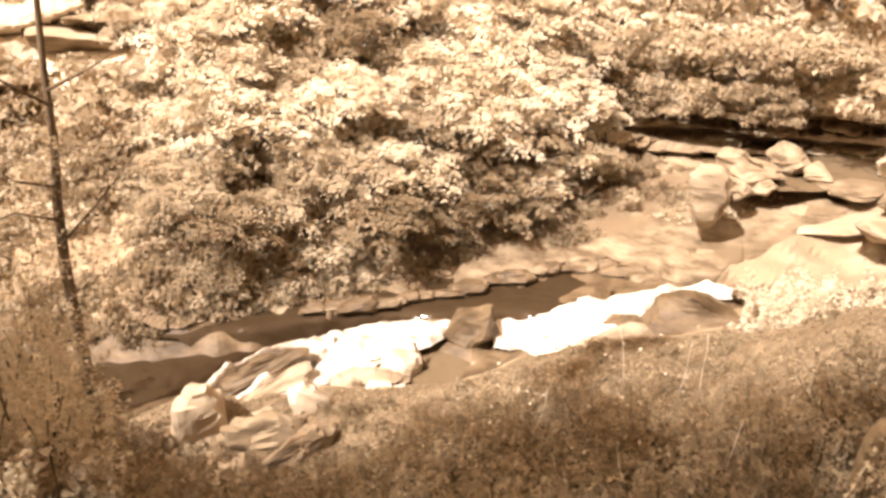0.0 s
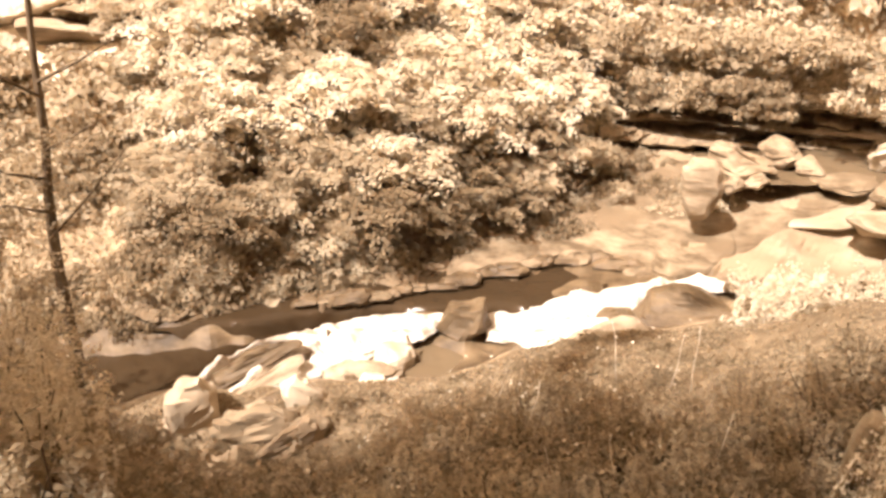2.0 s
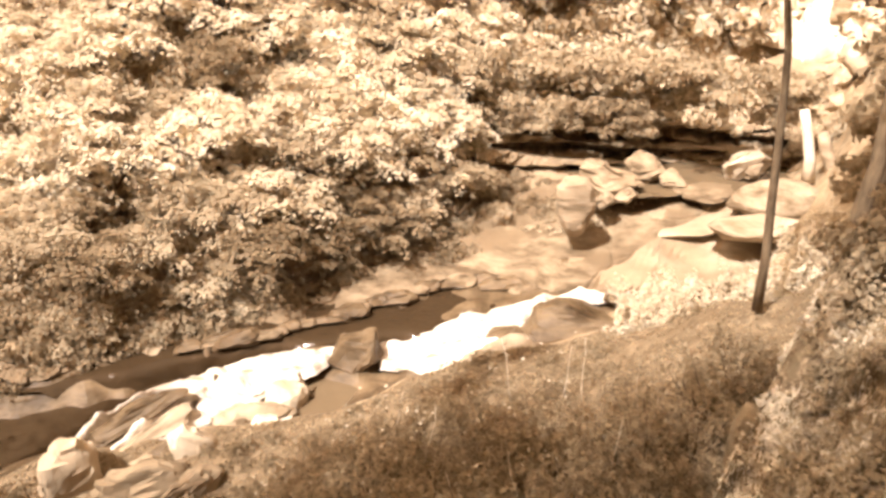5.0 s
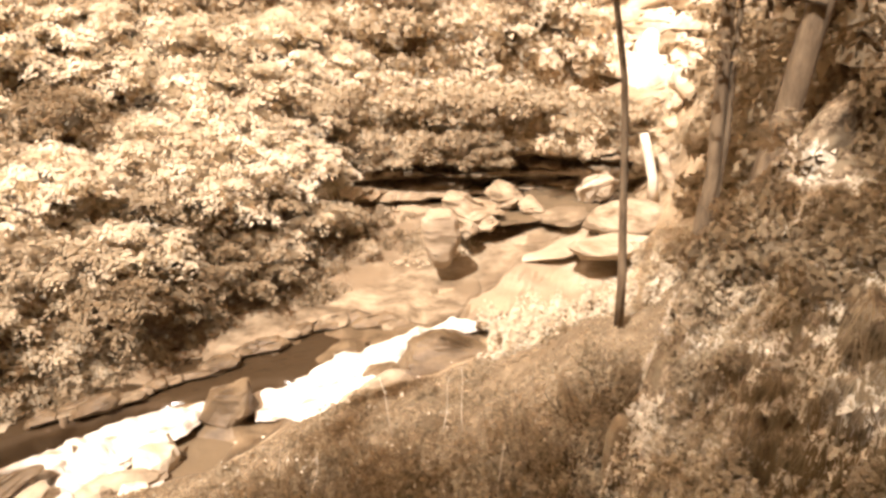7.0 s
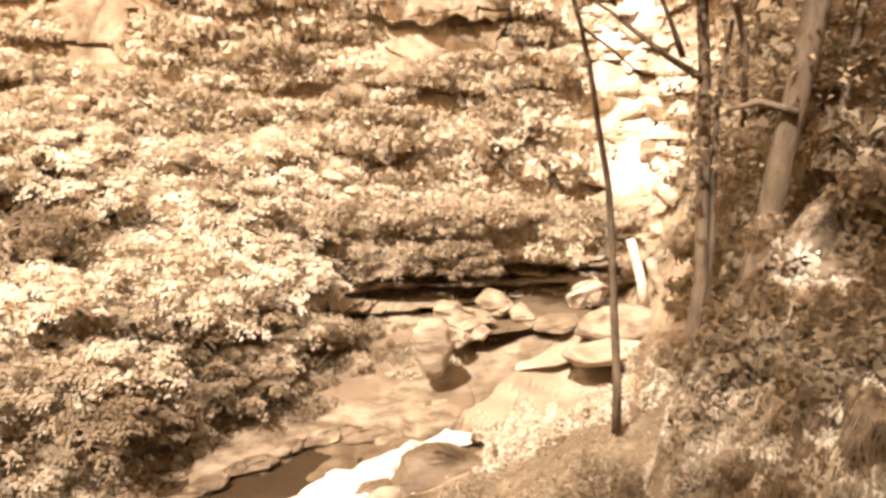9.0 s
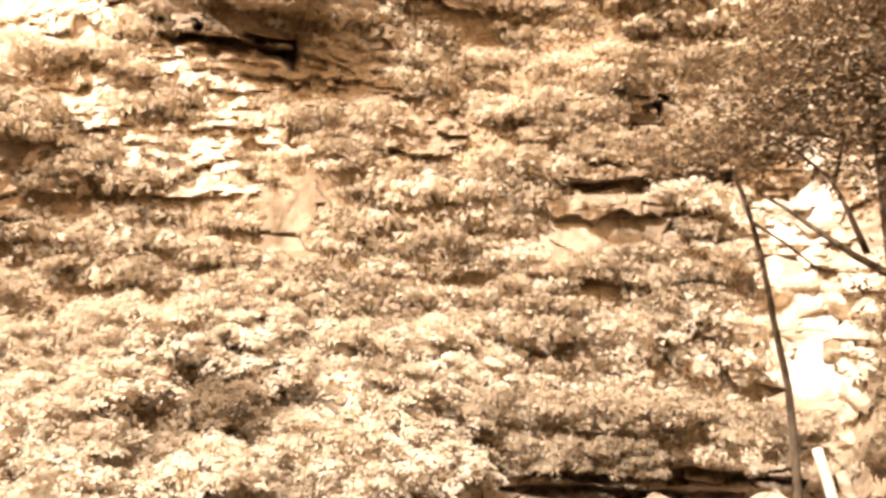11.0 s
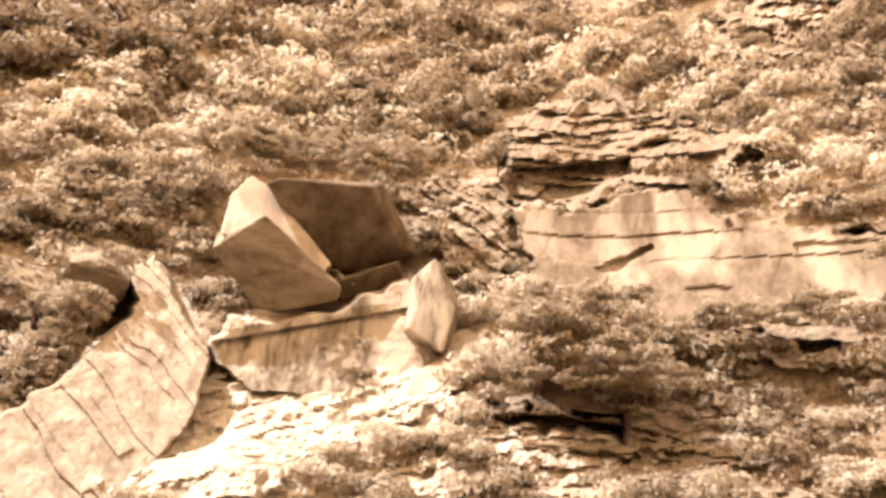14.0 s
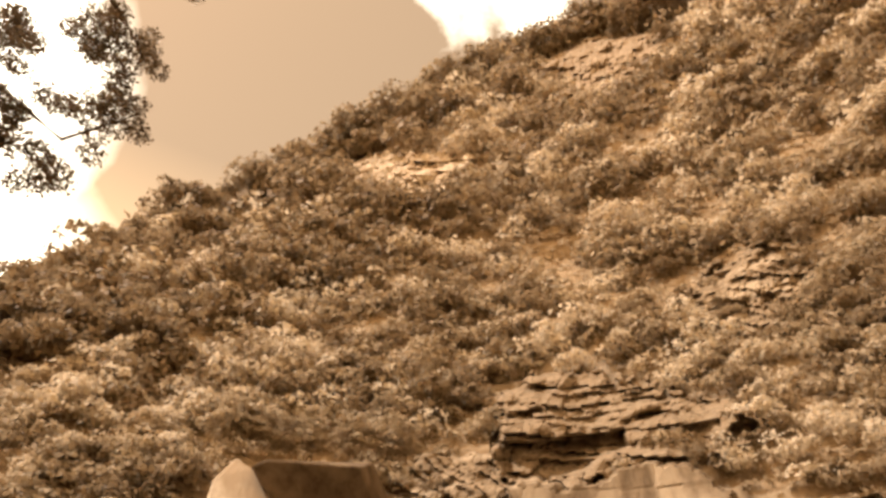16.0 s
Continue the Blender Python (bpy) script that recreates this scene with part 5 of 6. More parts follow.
# trees of the far bank
def pad_crown(seed, pads, radius, height, pad, leaf, per):
    """A crown of flattened, uneven sprays of leaves, layered over one another with gaps between."""
    r = np.random.default_rng(seed)
    out = []
    for _ in range(pads):
        q = r.normal(0, 1, 3)
        q /= np.linalg.norm(q)
        q[2] = abs(q[2]) if q[2] < -0.3 else q[2]
        q = q * np.array([radius, radius, height]) * r.uniform(0.55, 1.08)
        size = pad * r.uniform(0.55, 1.35)
        k = int(per * (size / pad) ** 1.6) + 12
        o = r.normal(0, 1, (k, 3))
        o /= np.linalg.norm(o, axis=1)[:, None]
        o[:, 2] = np.abs(o[:, 2]) - 0.22
        lobes = 1 + 0.28 * np.sin(3 * np.arctan2(o[:, 1], o[:, 0]) + r.uniform(0, 6.28)) + 0.2 * np.sin(5 * np.arctan2(o[:, 1], o[:, 0]) + r.uniform(0, 6.28))
        a = r.uniform(0, 3.14)
        w = np.array([1.0, r.uniform(0.55, 0.9), 0.36])
        p = o * w * size * (lobes * r.uniform(0.62, 1.0, k))[:, None]
        p = np.stack([p[:, 0] * math.cos(a) - p[:, 1] * math.sin(a), p[:, 0] * math.sin(a) + p[:, 1] * math.cos(a), p[:, 2] - 0.22 * size * (np.hypot(p[:, 0], p[:, 1]) / size) ** 2], 1)
        n = o + np.array([0, 0, 0.7]) + q * 0.25
        out.append(leaves(q + p, n, leaf, r, 0.22, 0.6))
    return np.concatenate(out)


def crown_mesh(name, seed, clumps, per, radius, height, clump, leaf, material, flat=0.55, tilt=0.5):
    r = np.random.default_rng(seed)
    v = crown(r, clumps, per, radius, height, clump, leaf, flat, tilt=tilt)
    me = bpy.data.meshes.new(name)
    me.from_pydata(v.tolist(), [], blades(len(v)).tolist())
    me.materials.append(material)
    return me


def bank_tree(seed, material, label):
    """A broad bushy tree with flat-topped clumps of leaves: short trunk, forked limbs, crown."""
    t = tagged(new("broadleaf_tree"), label, "tree", "far bank trees")
    limb("trunk", bend((0, 0, -0.5), (0.1, 0, 1.5), 5, 0.1, seed), 0.13, 0.07, t, sides=7, seed=seed)
    r = np.random.default_rng(seed)
    for k in range(4):
        a = k * 1.57 + r.uniform(-0.5, 0.5)
        limb("limb", bend((0.05, 0, 1.0), (1.1 * math.cos(a), 1.1 * math.sin(a), 2.0 + r.uniform(-0.2, 0.4)), 4, 0.15, seed + k), 0.06, 0.02, t, sides=5, seed=k)
    v = pad_crown(seed, 36, 1.9, 1.55, 0.86, 0.088, 150)
    me = bpy.data.meshes.new("crown")
    me.from_pydata(v.tolist(), [], blades(len(v)).tolist())
    me.materials.append(material)
    c = new("crown", me)
    c.parent, c.location = t, (0, 0, 1.9)
    return t


BANK = [bank_tree(31, M_LEAF, "bushy tree with flat pale leaf clumps on the far bank"), bank_tree(32, M_LEAF_PALE, "bushy far-bank tree, its leaf clumps made pale to carry sunlight"),
        bank_tree(33, M_LEAF, "bushy tree with layered leaf clumps on the far bank"), bank_tree(34, M_LEAF_DARK, "bushy far-bank tree, its dense leaf clumps darkened for shade")]
tree_spots = []
for _ in range(1400):
    az, el = rng.uniform(-21, 13.5), rng.uniform(-32.0, -9)
    low = -32.0 + 0.34 * max(0, az + 6) + 0.35 * max(0, -10 - az)
    if el < low or bare(az, el) > 0.0 and el > -26 and az > 4:
        continue
    if all(math.hypot((az - a) * 0.9, el - e) > 2.3 for a, e in tree_spots):
        tree_spots.append((az, el))
for k, (az, el) in enumerate(tree_spots):
    p = on_wall(az, el, 6.6)
    m = Matrix.LocRotScale(p - Vector((0, 0, 0.4 if el > -28.5 else 1.1)), Euler((0, 0, rng.uniform(0, 6.28))), Vector((1, 1, 1)) * rng.uniform(0.68, 1.0) * (1 if el > -28.5 else 0.75))
    # Shade is put into the low trees' leaf colour, sunlight into the high ones'.
    kind = int(rng.choice(4, p=(0.12, 0.78, 0.10, 0.0) if el > -21 else (0.3, 0.02, 0.13, 0.55) if az > -8 else (0.36, 0.34, 0.2, 0.10)))
    if k < 4:
        kind = k
        BANK[k].matrix_basis = m
    else:
        copy_thing(BANK[kind], m)


# trees along the skyline
def ridge_tree(seed, label, pine=False):
    t = tagged(new("ridge_tree"), label, "tree", "ridge trees")
    limb("trunk", bend((0, 0, -1.5), (0.1, 0, 3.6 if pine else 2.6), 5, 0.06, seed), 0.16, 0.05, t, sides=6, seed=seed)
    c = new("crown", crown_mesh("crown", seed, 34, 60, 0.9 if pine else 1.7, 1.9 if pine else 1.3, 0.5, 0.13, M_LEAF_DARK, 0.6, 0.4))
    c.parent, c.location = t, (0, 0, 2.8)
    return t


RIDGE = [ridge_tree(51, "round-crowned tree on the skyline ridge"), ridge_tree(52, "spreading tree on the skyline ridge"), ridge_tree(53, "slender conifer on the skyline ridge", True)]
TOP_AZ = [-60, -54, -52.3, -49.6, -46.7, -44.3, -42.7, -42.0, -38.6, -34.4, -30.9, -26.9, -26.4, -21.7, -13.1, -8.0, 4.2, 20, 40]
TOP_EL = [30, 34, 36.1, 39.1, 41.0, 43.6, 45.4, 47.0, 48.8, 50.9, 52.0, 53.8, 55.6, 57.8, 60.0, 61.1, 62.0, 62.4, 60]
r_ = np.random.default_rng(57)
ridge_spots = [(-46.8, 2, 0.0)] + [(-57 + 2.6 * k + r_.uniform(-0.9, 0.9), int(r_.integers(2)), (0.0, 1.3, 0.3, 1.8)[k % 4]) for k in range(30)]
for k, (az, kind, less) in enumerate(ridge_spots):
    i = int(np.argmin(np.abs(AZS - az)))
    j = int(np.argmax(EL[i]))
    foot = Vector(P[i, j])
    size = (D[i, j] * math.tan(radians(float(np.interp(az, TOP_AZ, TOP_EL)) - less)) + EYE - foot.z) / 4.3 + 0.25
    size = min(max(size, 1.1), 3.6 if az > -30 else 2.6)
    wide = 1.25 if kind < 2 else 0.8
    copy_thing(RIDGE[kind], Matrix.LocRotScale(foot - Vector((0, 0, size * 0.5)), Euler((0, 0, k * 1.3)), Vector((wide, wide, 1)) * size))
for r in RIDGE:
    for o in (*r.children_recursive, r):
        bpy.data.objects.remove(o)


# ---------------------------------------------------------------- near bank
def spray(rng, count, spread, height, leaf, stems=6):
    """Leaves along thin upright stems: a loose near shrub."""
    c, nr = [], []
    for _ in range(stems):
        a, r = rng.uniform(0, 6.28), spread * math.sqrt(rng.uniform())
        lean = rng.normal(0, 0.25, 2)
        h = height * rng.uniform(0.55, 1.1)
        u = rng.uniform(0.12, 1, count // stems)
        base = np.stack([r * math.cos(a) + lean[0] * u * h, r * math.sin(a) + lean[1] * u * h, u * h], 1)
        o = rng.normal(0, 1, (len(u), 3)) * np.array([1, 1, 0.5])
        o /= np.linalg.norm(o, axis=1)[:, None]
        c.append(base + o * leaf * 2.2 * rng.uniform(0.4, 1.3, (len(u), 1)))
        nr.append(o * 0.5 + np.array([0, 0, 0.9]))
    return leaves(np.concatenate(c), np.concatenate(nr), leaf, rng, 0.5)


def near_shrub(seed, material, label, count, spread, height, leaf, stems):
    t = tagged(new("shrub"), label, "shrub", "near bank shrubs")
    r = np.random.default_rng(seed)
    v = spray(r, count, spread, height, leaf, stems)
    mesh_object("foliage", v, blades(len(v)), material, t)
    for k in range(4):
        a = k * 1.6 + r.uniform(-0.4, 0.4)
        limb("stem", bend((0, 0, -0.1), (spread * 0.6 * math.cos(a), spread * 0.6 * math.sin(a), height * r.uniform(0.7, 0.95)), 4, 0.12, seed + k), 0.018, 0.006, t, sides=5, seed=k)
    return t


# Dark leaf colour stands in for the tree's shade on the bank.
NEAR = [near_shrub(61, M_LEAF_DARK, "small-leaved shrub darkened for shade on the near bank", 1000, 0.7, 1.1, 0.046, 20),
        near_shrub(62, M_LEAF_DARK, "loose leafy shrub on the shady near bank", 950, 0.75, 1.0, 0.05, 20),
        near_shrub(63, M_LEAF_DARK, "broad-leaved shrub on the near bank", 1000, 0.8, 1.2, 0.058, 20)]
CAP_AZ = [-46, -38, -30, -27.5, -26.5, -25, -22, -12, -9, -5, 2, 5, 8.5, 12, 17, 20, 23, 26, 30, 34, 40]
CAP_EL = [-22, -24, -27, -32, -38, -41.5, -43.6, -42.8, -41, -39.6, -39, -37, -35.8, -36.4, -37.6, -37, -34.4, -32.4, -29.8, -27.5, -24]
near_spots = []
for _ in range(2600):
    az, s = rng.uniform(-48, 38), rng.uniform(1.5, 3.9)
    p = on_bank(az, s)
    d = math.hypot(p.x, p.y)
    if d < 6.3 or az > 33 and s < 2.6:
        continue
    size = rng.uniform(0.7, 1.15) * (1.3 if az < -24 else 1.0)
    wide = math.degrees(1.05 * size / d)
    cap = min(float(np.interp(az + q, CAP_AZ, CAP_EL)) for q in (-wide, 0, wide))
    if math.degrees(math.atan2(p.z + 1.1 * size - EYE, d)) > cap:
        continue
    if all((p - q).length > 0.66 for q, *_ in near_spots):
        near_spots.append((p, az, size))
for k, (p, az, size) in enumerate(near_spots):
    kind = 2 if az < -22 and rng.uniform() < 0.7 else int(rng.integers(2))
    m = Matrix.LocRotScale(p, Euler((0, 0, rng.uniform(0, 6.28))), Vector((1, 1, 1)) * size)
    copy_thing(NEAR[kind], m)
for t in NEAR:
    for o in (*t.children_recursive, t):
        bpy.data.objects.remove(o)

# tall shady shrubs downstream
r_ = np.random.default_rng(66)
for k, (az, el, d, h) in enumerate(((-37, -25, 9.2, 2.028), (-34.5, -26.5, 8.7, 1.872), (-32, -27, 9.2, 1.872), (-33.4, -28, 8.7, 1.716), (-31.6, -29.4, 9.5, 1.56), (-36, -31, 7.2, 1.56), (-32.5, -32, 7.2, 1.56), (-32.4, -33.5, 7.2, 1.404), (-32.4, -37, 6.7, 1.248),
                                    (-39.5, -27, 8.2, 1.872), (-34.4, -36, 6.2, 1.248))):
    t = tagged(new("tall_shrub"), "tall shady broad-leaved shrub overhanging the near bank", "shrub", "tall shrubs")
    v = spray(r_, 2500, 0.65, h, 0.034, 26)
    mesh_object("foliage", v, blades(len(v)), M_LEAF, t)
    t.location = place(az - 2.2, el, d) - Vector((0, 0, h))
    for q in range(5):
        a = q * 1.3
        limb("stem", bend((0, 0, -0.6), (0.5 * math.cos(a), 0.5 * math.sin(a), h * 0.9), 5, 0.12, 700 + q), 0.025, 0.008, t, sides=5, seed=q)

# shrubs at the foot of the sapling, sunlight put into their pale leaf colour
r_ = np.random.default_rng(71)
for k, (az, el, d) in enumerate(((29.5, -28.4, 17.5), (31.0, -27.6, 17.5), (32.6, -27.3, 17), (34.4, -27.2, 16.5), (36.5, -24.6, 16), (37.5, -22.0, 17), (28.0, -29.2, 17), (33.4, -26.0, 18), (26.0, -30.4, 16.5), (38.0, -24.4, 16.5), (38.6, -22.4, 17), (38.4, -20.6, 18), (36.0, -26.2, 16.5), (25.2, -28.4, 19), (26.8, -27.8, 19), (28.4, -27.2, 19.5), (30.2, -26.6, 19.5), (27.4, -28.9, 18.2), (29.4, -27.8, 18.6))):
    t = tagged(new("shrub"), "shrub beside the sapling, sunlight put into its pale leaves", "shrub", "sunlit shrubs")
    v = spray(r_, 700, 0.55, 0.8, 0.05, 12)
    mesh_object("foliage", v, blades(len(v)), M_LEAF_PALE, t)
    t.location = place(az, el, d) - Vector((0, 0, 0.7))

# grass and leaf litter of the near slope; dark leaf colour stands in for shade
n = 48000
az, s = rng.uniform(-48, 62, n), rng.uniform(1.3, 3.9, n)
g = ground_at(az, s)
v = leaves(g + np.array([0, 0, 0.04]), np.array([0, 0, 1.0]) + rng.normal(0, 0.5, (n, 3)), np.where(az > 33, 0.04, 0.042) * np.clip(np.hypot(g[:, 0], g[:, 1]) / 8, 0.5, 1.3), rng, 0.6, 0.4)
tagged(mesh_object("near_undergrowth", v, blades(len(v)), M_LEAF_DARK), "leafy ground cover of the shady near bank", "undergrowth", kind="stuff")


tufts = []
for _ in range(150):
    az = rng.uniform(-28, 27)
    tufts.append((on_bank(az, rng.uniform(2.9, 3.72)) - Vector((0, 0, 0.05)), rng.uniform(0.14, 0.30), 6 + int(rng.integers(5))))
v = scatter(FAR_BUSH, tufts, rng)
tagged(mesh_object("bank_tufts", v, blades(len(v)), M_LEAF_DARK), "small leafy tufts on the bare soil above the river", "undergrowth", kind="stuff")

# white flowers and pale stalks among the near shrubs
n = 420
az, s = np.where(rng.uniform(0, 1, n) < 0.6, rng.uniform(-36, -24, n), rng.uniform(-8, 22, n)), rng.uniform(2.2, 3.4, n)
g = ground_at(az, s) + np.stack([0 * az, 0 * az, rng.uniform(0.5, 1.1, n)], 1)
v = leaves(g, np.tile([0, -0.5, 0.8], (n, 1)), np.full(n, 0.03), rng, 0.5, 0.8)
tagged(mesh_object("small_flowers", v, blades(len(v)), M_LICHEN), "tiny pale flowers scattered over the near shrubs", "flowers", kind="stuff")
for k in range(14):
    az = (24.5, 22.8, 26.2, 28.0, 21.0, 12.0, 8.5, 16.5, -34.5, 30.0, 5.5, 18.5, 29.0, -3.0)[k]
    b = on_bank(az, 2.6 + 0.4 * math.sin(k * 2.1))
    t = tagged(new("dry_stalk"), "dry pale stalk standing among the shrubs", "grass", "dry stalks")
    limb("stem", bend(b, b + Vector((0.25 * math.sin(k * 3.3), 0.1, 1.25 + 0.2 * math.sin(k))), 4, 0.08, k), 0.012, 0.005, t, M_DEADWOOD, sides=5, seed=k)

# ---------------------------------------------------------------- the mossy bank beside the standpoint
M_MOSS = surface("mossy_bank", (0.10, 0.07, 0.042), (0.36, 0.28, 0.19), 12.0, bump=1.0, low=0.42, high=0.62, stain=(0.20, 0.155, 0.10))
EDGE_EL = [-75, -50, -40, -36, -31.8, -26.8, -21.4, -17, -12.4, -8.6, -4]
EDGE_AZ = [32, 34, 35.7, 36.6, 37.9, 39.1, 40.5, 43.4, 46.9, 51.9, 62]


def bank_point(el, u):
    """A point of the bank: u runs from its hidden back over the edge and round to the right."""
    a0 = np.interp(el, EDGE_EL, EDGE_AZ)
    d0 = np.interp(el, [-75, -50, -37, -26, -13, 6], [3.0, 5.6, 7.2, 8.2, 9.6, 12.5])
    az = np.where(u < 0.12, a0 + (0.12 - u) * 12, a0 + (u - 0.12) / 0.88 * (96 - a0))
    d = np.where(u < 0.12, d0 + (0.12 - u) * 26, d0 * (1 - 0.38 * np.clip((u - 0.12) * 1.4, 0, 1)))
    r = np.radians(az)
    p = np.stack([d * np.sin(r), d * np.cos(r), EYE + d * np.tan(np.radians(el))], -1)
    n = np.stack([-np.sin(r), -np.cos(r), 0.6 + 0 * r], -1)
    bump = 0.34 * fbm(p * 0.9, 4) + 0.26 * np.abs(fbm(p * np.array([2.2, 2.2, 0.9]), 3)) + 0.07 * fbm(p * 5.0, 2)
    return p + n * (bump * np.clip(d / 7, 0.3, 1))[..., None]


ee, uu = np.meshgrid(np.linspace(-74, -4, 170), np.linspace(0, 1, 190), indexing="ij")
BP = bank_point(ee, uu)
bi = np.arange(BP.shape[0] * BP.shape[1]).reshape(BP.shape[:2])
BF = np.stack([bi[:-1, :-1], bi[:-1, 1:], bi[1:, 1:], bi[1:, :-1]], -1).reshape(-1, 4)
tagged(mesh_object("bank", BP.reshape(-1, 3), BF, M_MOSS, smooth=True), "steep mossy bank of earth and lichened rock", "bank", kind="structure")
n = 11000                              # scales of lichen, in patches
e, u = rng.uniform(-50, -14, n * 4), rng.uniform(0.08, 0.6, n * 4)
c = bank_point(e, u)
keep = fbm(c * 1.1 + 3, 3) + 0.35 * fbm(c * 4, 2) > 0.2
c = c[keep][:n]
out = np.stack([-c[:, 0], -c[:, 1], 3 + 0 * c[:, 0]], 1)
out /= np.linalg.norm(out, axis=1)[:, None]
v = leaves(c + out * 0.015, out, 0.036 * rng.uniform(0.6, 2.0, len(c)), rng, 0.3, 0.8)
tagged(mesh_object("lichen", v, blades(len(v)), M_LICHEN), "pale lichen and dead leaves scattered on the bank", "lichen", kind="stuff")
n = 60000                             # ferns and creeping leaves, thicker towards the top and the right
e, u = rng.uniform(-55, -4, n), rng.uniform(0.06, 1.0, n)
c = bank_point(e, u)
keep = fbm(c * 0.7 + 9, 3) + 1.1 * (u - 0.26) + 0.014 * (e + 30) > 0.14
c = c[keep]
out = np.stack([-c[:, 0], -c[:, 1], 6 + 0 * c[:, 0]], 1)
out /= np.linalg.norm(out, axis=1)[:, None]
v = leaves(c + out * rng.uniform(0.02, 0.18, (len(c), 1)), out + np.array([0, 0, 0.5]), 0.036 * rng.uniform(0.6, 1.5, len(c)), rng, 0.5, 0.42)
tagged(mesh_object("bank_leaves", v, blades(len(v)), M_LEAF_BANK), "small leaves and ferns growing over the bank", "undergrowth", kind="stuff")

n = 26000                             # grass hanging down the bank
e, u = rng.uniform(-52, -4, n), rng.uniform(0.05, 0.95, n)
c = bank_point(e, u)
keep = fbm(c * 0.8 + 21, 3) > -0.1
c = c[keep]
n = len(c)
r = np.hypot(c[:, 0], c[:, 1])
out = np.stack([-c[:, 0] / r, -c[:, 1] / r, 0 * r], 1)
side = np.stack([-out[:, 1], out[:, 0], 0 * r], 1)
long = rng.uniform(0.12, 0.34, n)[:, None]
tip = c + out * (0.04 + 0.25 * long) - np.array([0, 0, 1.0]) * long + side * rng.normal(0, 0.3, (n, 1)) * long
root = c + out * 0.03 + np.array([0, 0, 0.05])
v = np.stack([root - side * 0.009, root + side * 0.009, tip], 1).reshape(-1, 3)
tagged(mesh_object("hanging_grass", v, blades(len(v)), M_LEAF_DARK), "dull grass hanging down the mossy bank", "grass", kind="stuff")

top_growth = []
for _ in range(110):
    e, u = rng.uniform(-24, -5), rng.uniform(0.10, 0.75)
    top_growth.append((Vector(bank_point(np.array([e]), np.array([u]))[0]) - Vector((0, 0, 0.1)), rng.uniform(0.22, 0.42), 6 + int(rng.integers(5))))
v = scatter(FAR_BUSH, top_growth, rng)
tagged(mesh_object("bank_ferns", v, blades(len(v)), M_LEAF_DARK), "tufts of fern and scrub along the top of the bank", "ferns", kind="stuff")

# ---------------------------------------------------------------- trees of the near bank
def towards(az, el, d):
    return place(az, el, d)


sap = tagged(new("sapling"), "slender leaning sapling with a bare dark trunk", "tree")
limb("trunk", [towards(a, e, 14.0) for a, e in ((35.4, -28.5), (35.2, -24.5), (34.7, -20), (34.3, -15), (33.8, -10.5), (32.9, -6.5), (32.2, -2.7), (31.4, 0.6), (30.2, 4.1))], 0.10, 0.035, sap, seed=1)
limb("branch", [towards(a, e, 13.9) for a, e in ((31.4, 0.6), (33.4, -0.8), (35.6, -2.6))], 0.03, 0.015, sap, sides=6, seed=2)

fork = tagged(new("forked_tree"), "dark forked tree with bare limbs on the near bank", "tree")
limb("trunk", [towards(a, e, 12.0) for a, e in ((40.5, -27), (40.6, -20), (40.8, -16.9), (40.4, -10), (39.9, -2.5), (39.3, 3), (38.9, 6.4), (38.6, 12))], 0.15, 0.06, fork, seed=3)
limb("second_trunk", [towards(a, e, 12.05) for a, e in ((41.0, -26), (41.2, -18), (41.3, -14), (41.0, -9), (40.9, -5), (41.4, 1.0))], 0.08, 0.03, fork, seed=4)
limb("branch", [towards(a, e, 11.9) for a, e in ((39.7, -2.8), (37.6, -1.6), (35.2, 0.2), (33.4, 1.6), (31.9, 2.5))], 0.06, 0.02, fork, sides=6, seed=5)
limb("branch", [towards(a, e, 11.9) for a, e in ((38.4, -1.5), (37.4, 1.0), (36.2, 3.4), (34.5, 5.0), (31.0, 7.5))], 0.05, 0.012, fork, sides=6, seed=6)
limb("branch", [towards(a, e, 11.9) for a, e in ((36.4, 3.2), (36.8, 5.2), (37.3, 8.0))], 0.03, 0.015, fork, sides=6, seed=7)
limb("branch", [towards(a, e, 11.8) for a, e in ((42.7, -6.1), (42.4, -1.0), (41.2, 3.0), (39.4, 6.0), (38.3, 8.5), (38.0, 12.0))], 0.05, 0.03, fork, sides=6, seed=8)

bole = tagged(new("thick_trunk_tree"), "thick old tree trunk on the shady bank", "tree")
limb("trunk", [towards(a, e, 11.0) for a, e in ((44.0, -24), (44.4, -16), (44.9, -12.2), (45.3, -8), (45.9, -3), (46.6, 3), (47.6, 12), (48.5, 24))], 0.20, 0.14, bole, sides=12, seed=9)
limb("branch", [towards(a, e, 10.8) for a, e in ((46.0, -5.0), (43.6, -4.4), (41.5, -5.0))], 0.06, 0.03, bole, sides=6, seed=10)
thin = tagged(new("thin_trunk_tree"), "thin dark tree trunk on the shady bank", "tree")
limb("trunk", [towards(a, e, 12.5) for a, e in ((48.6, -9), (48.8, -5.2), (48.9, -1), (49.3, 6), (49.8, 18))], 0.11, 0.07, thin, seed=11)

# their canopy, its shade put into the dark leaf colour
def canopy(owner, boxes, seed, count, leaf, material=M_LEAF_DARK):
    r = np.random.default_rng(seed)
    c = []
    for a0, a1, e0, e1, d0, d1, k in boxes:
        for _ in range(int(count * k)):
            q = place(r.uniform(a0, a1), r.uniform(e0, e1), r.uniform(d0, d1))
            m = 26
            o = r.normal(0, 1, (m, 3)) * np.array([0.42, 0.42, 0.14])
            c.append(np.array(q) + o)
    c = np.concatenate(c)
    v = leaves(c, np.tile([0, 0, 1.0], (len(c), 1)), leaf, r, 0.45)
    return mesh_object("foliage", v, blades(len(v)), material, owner)


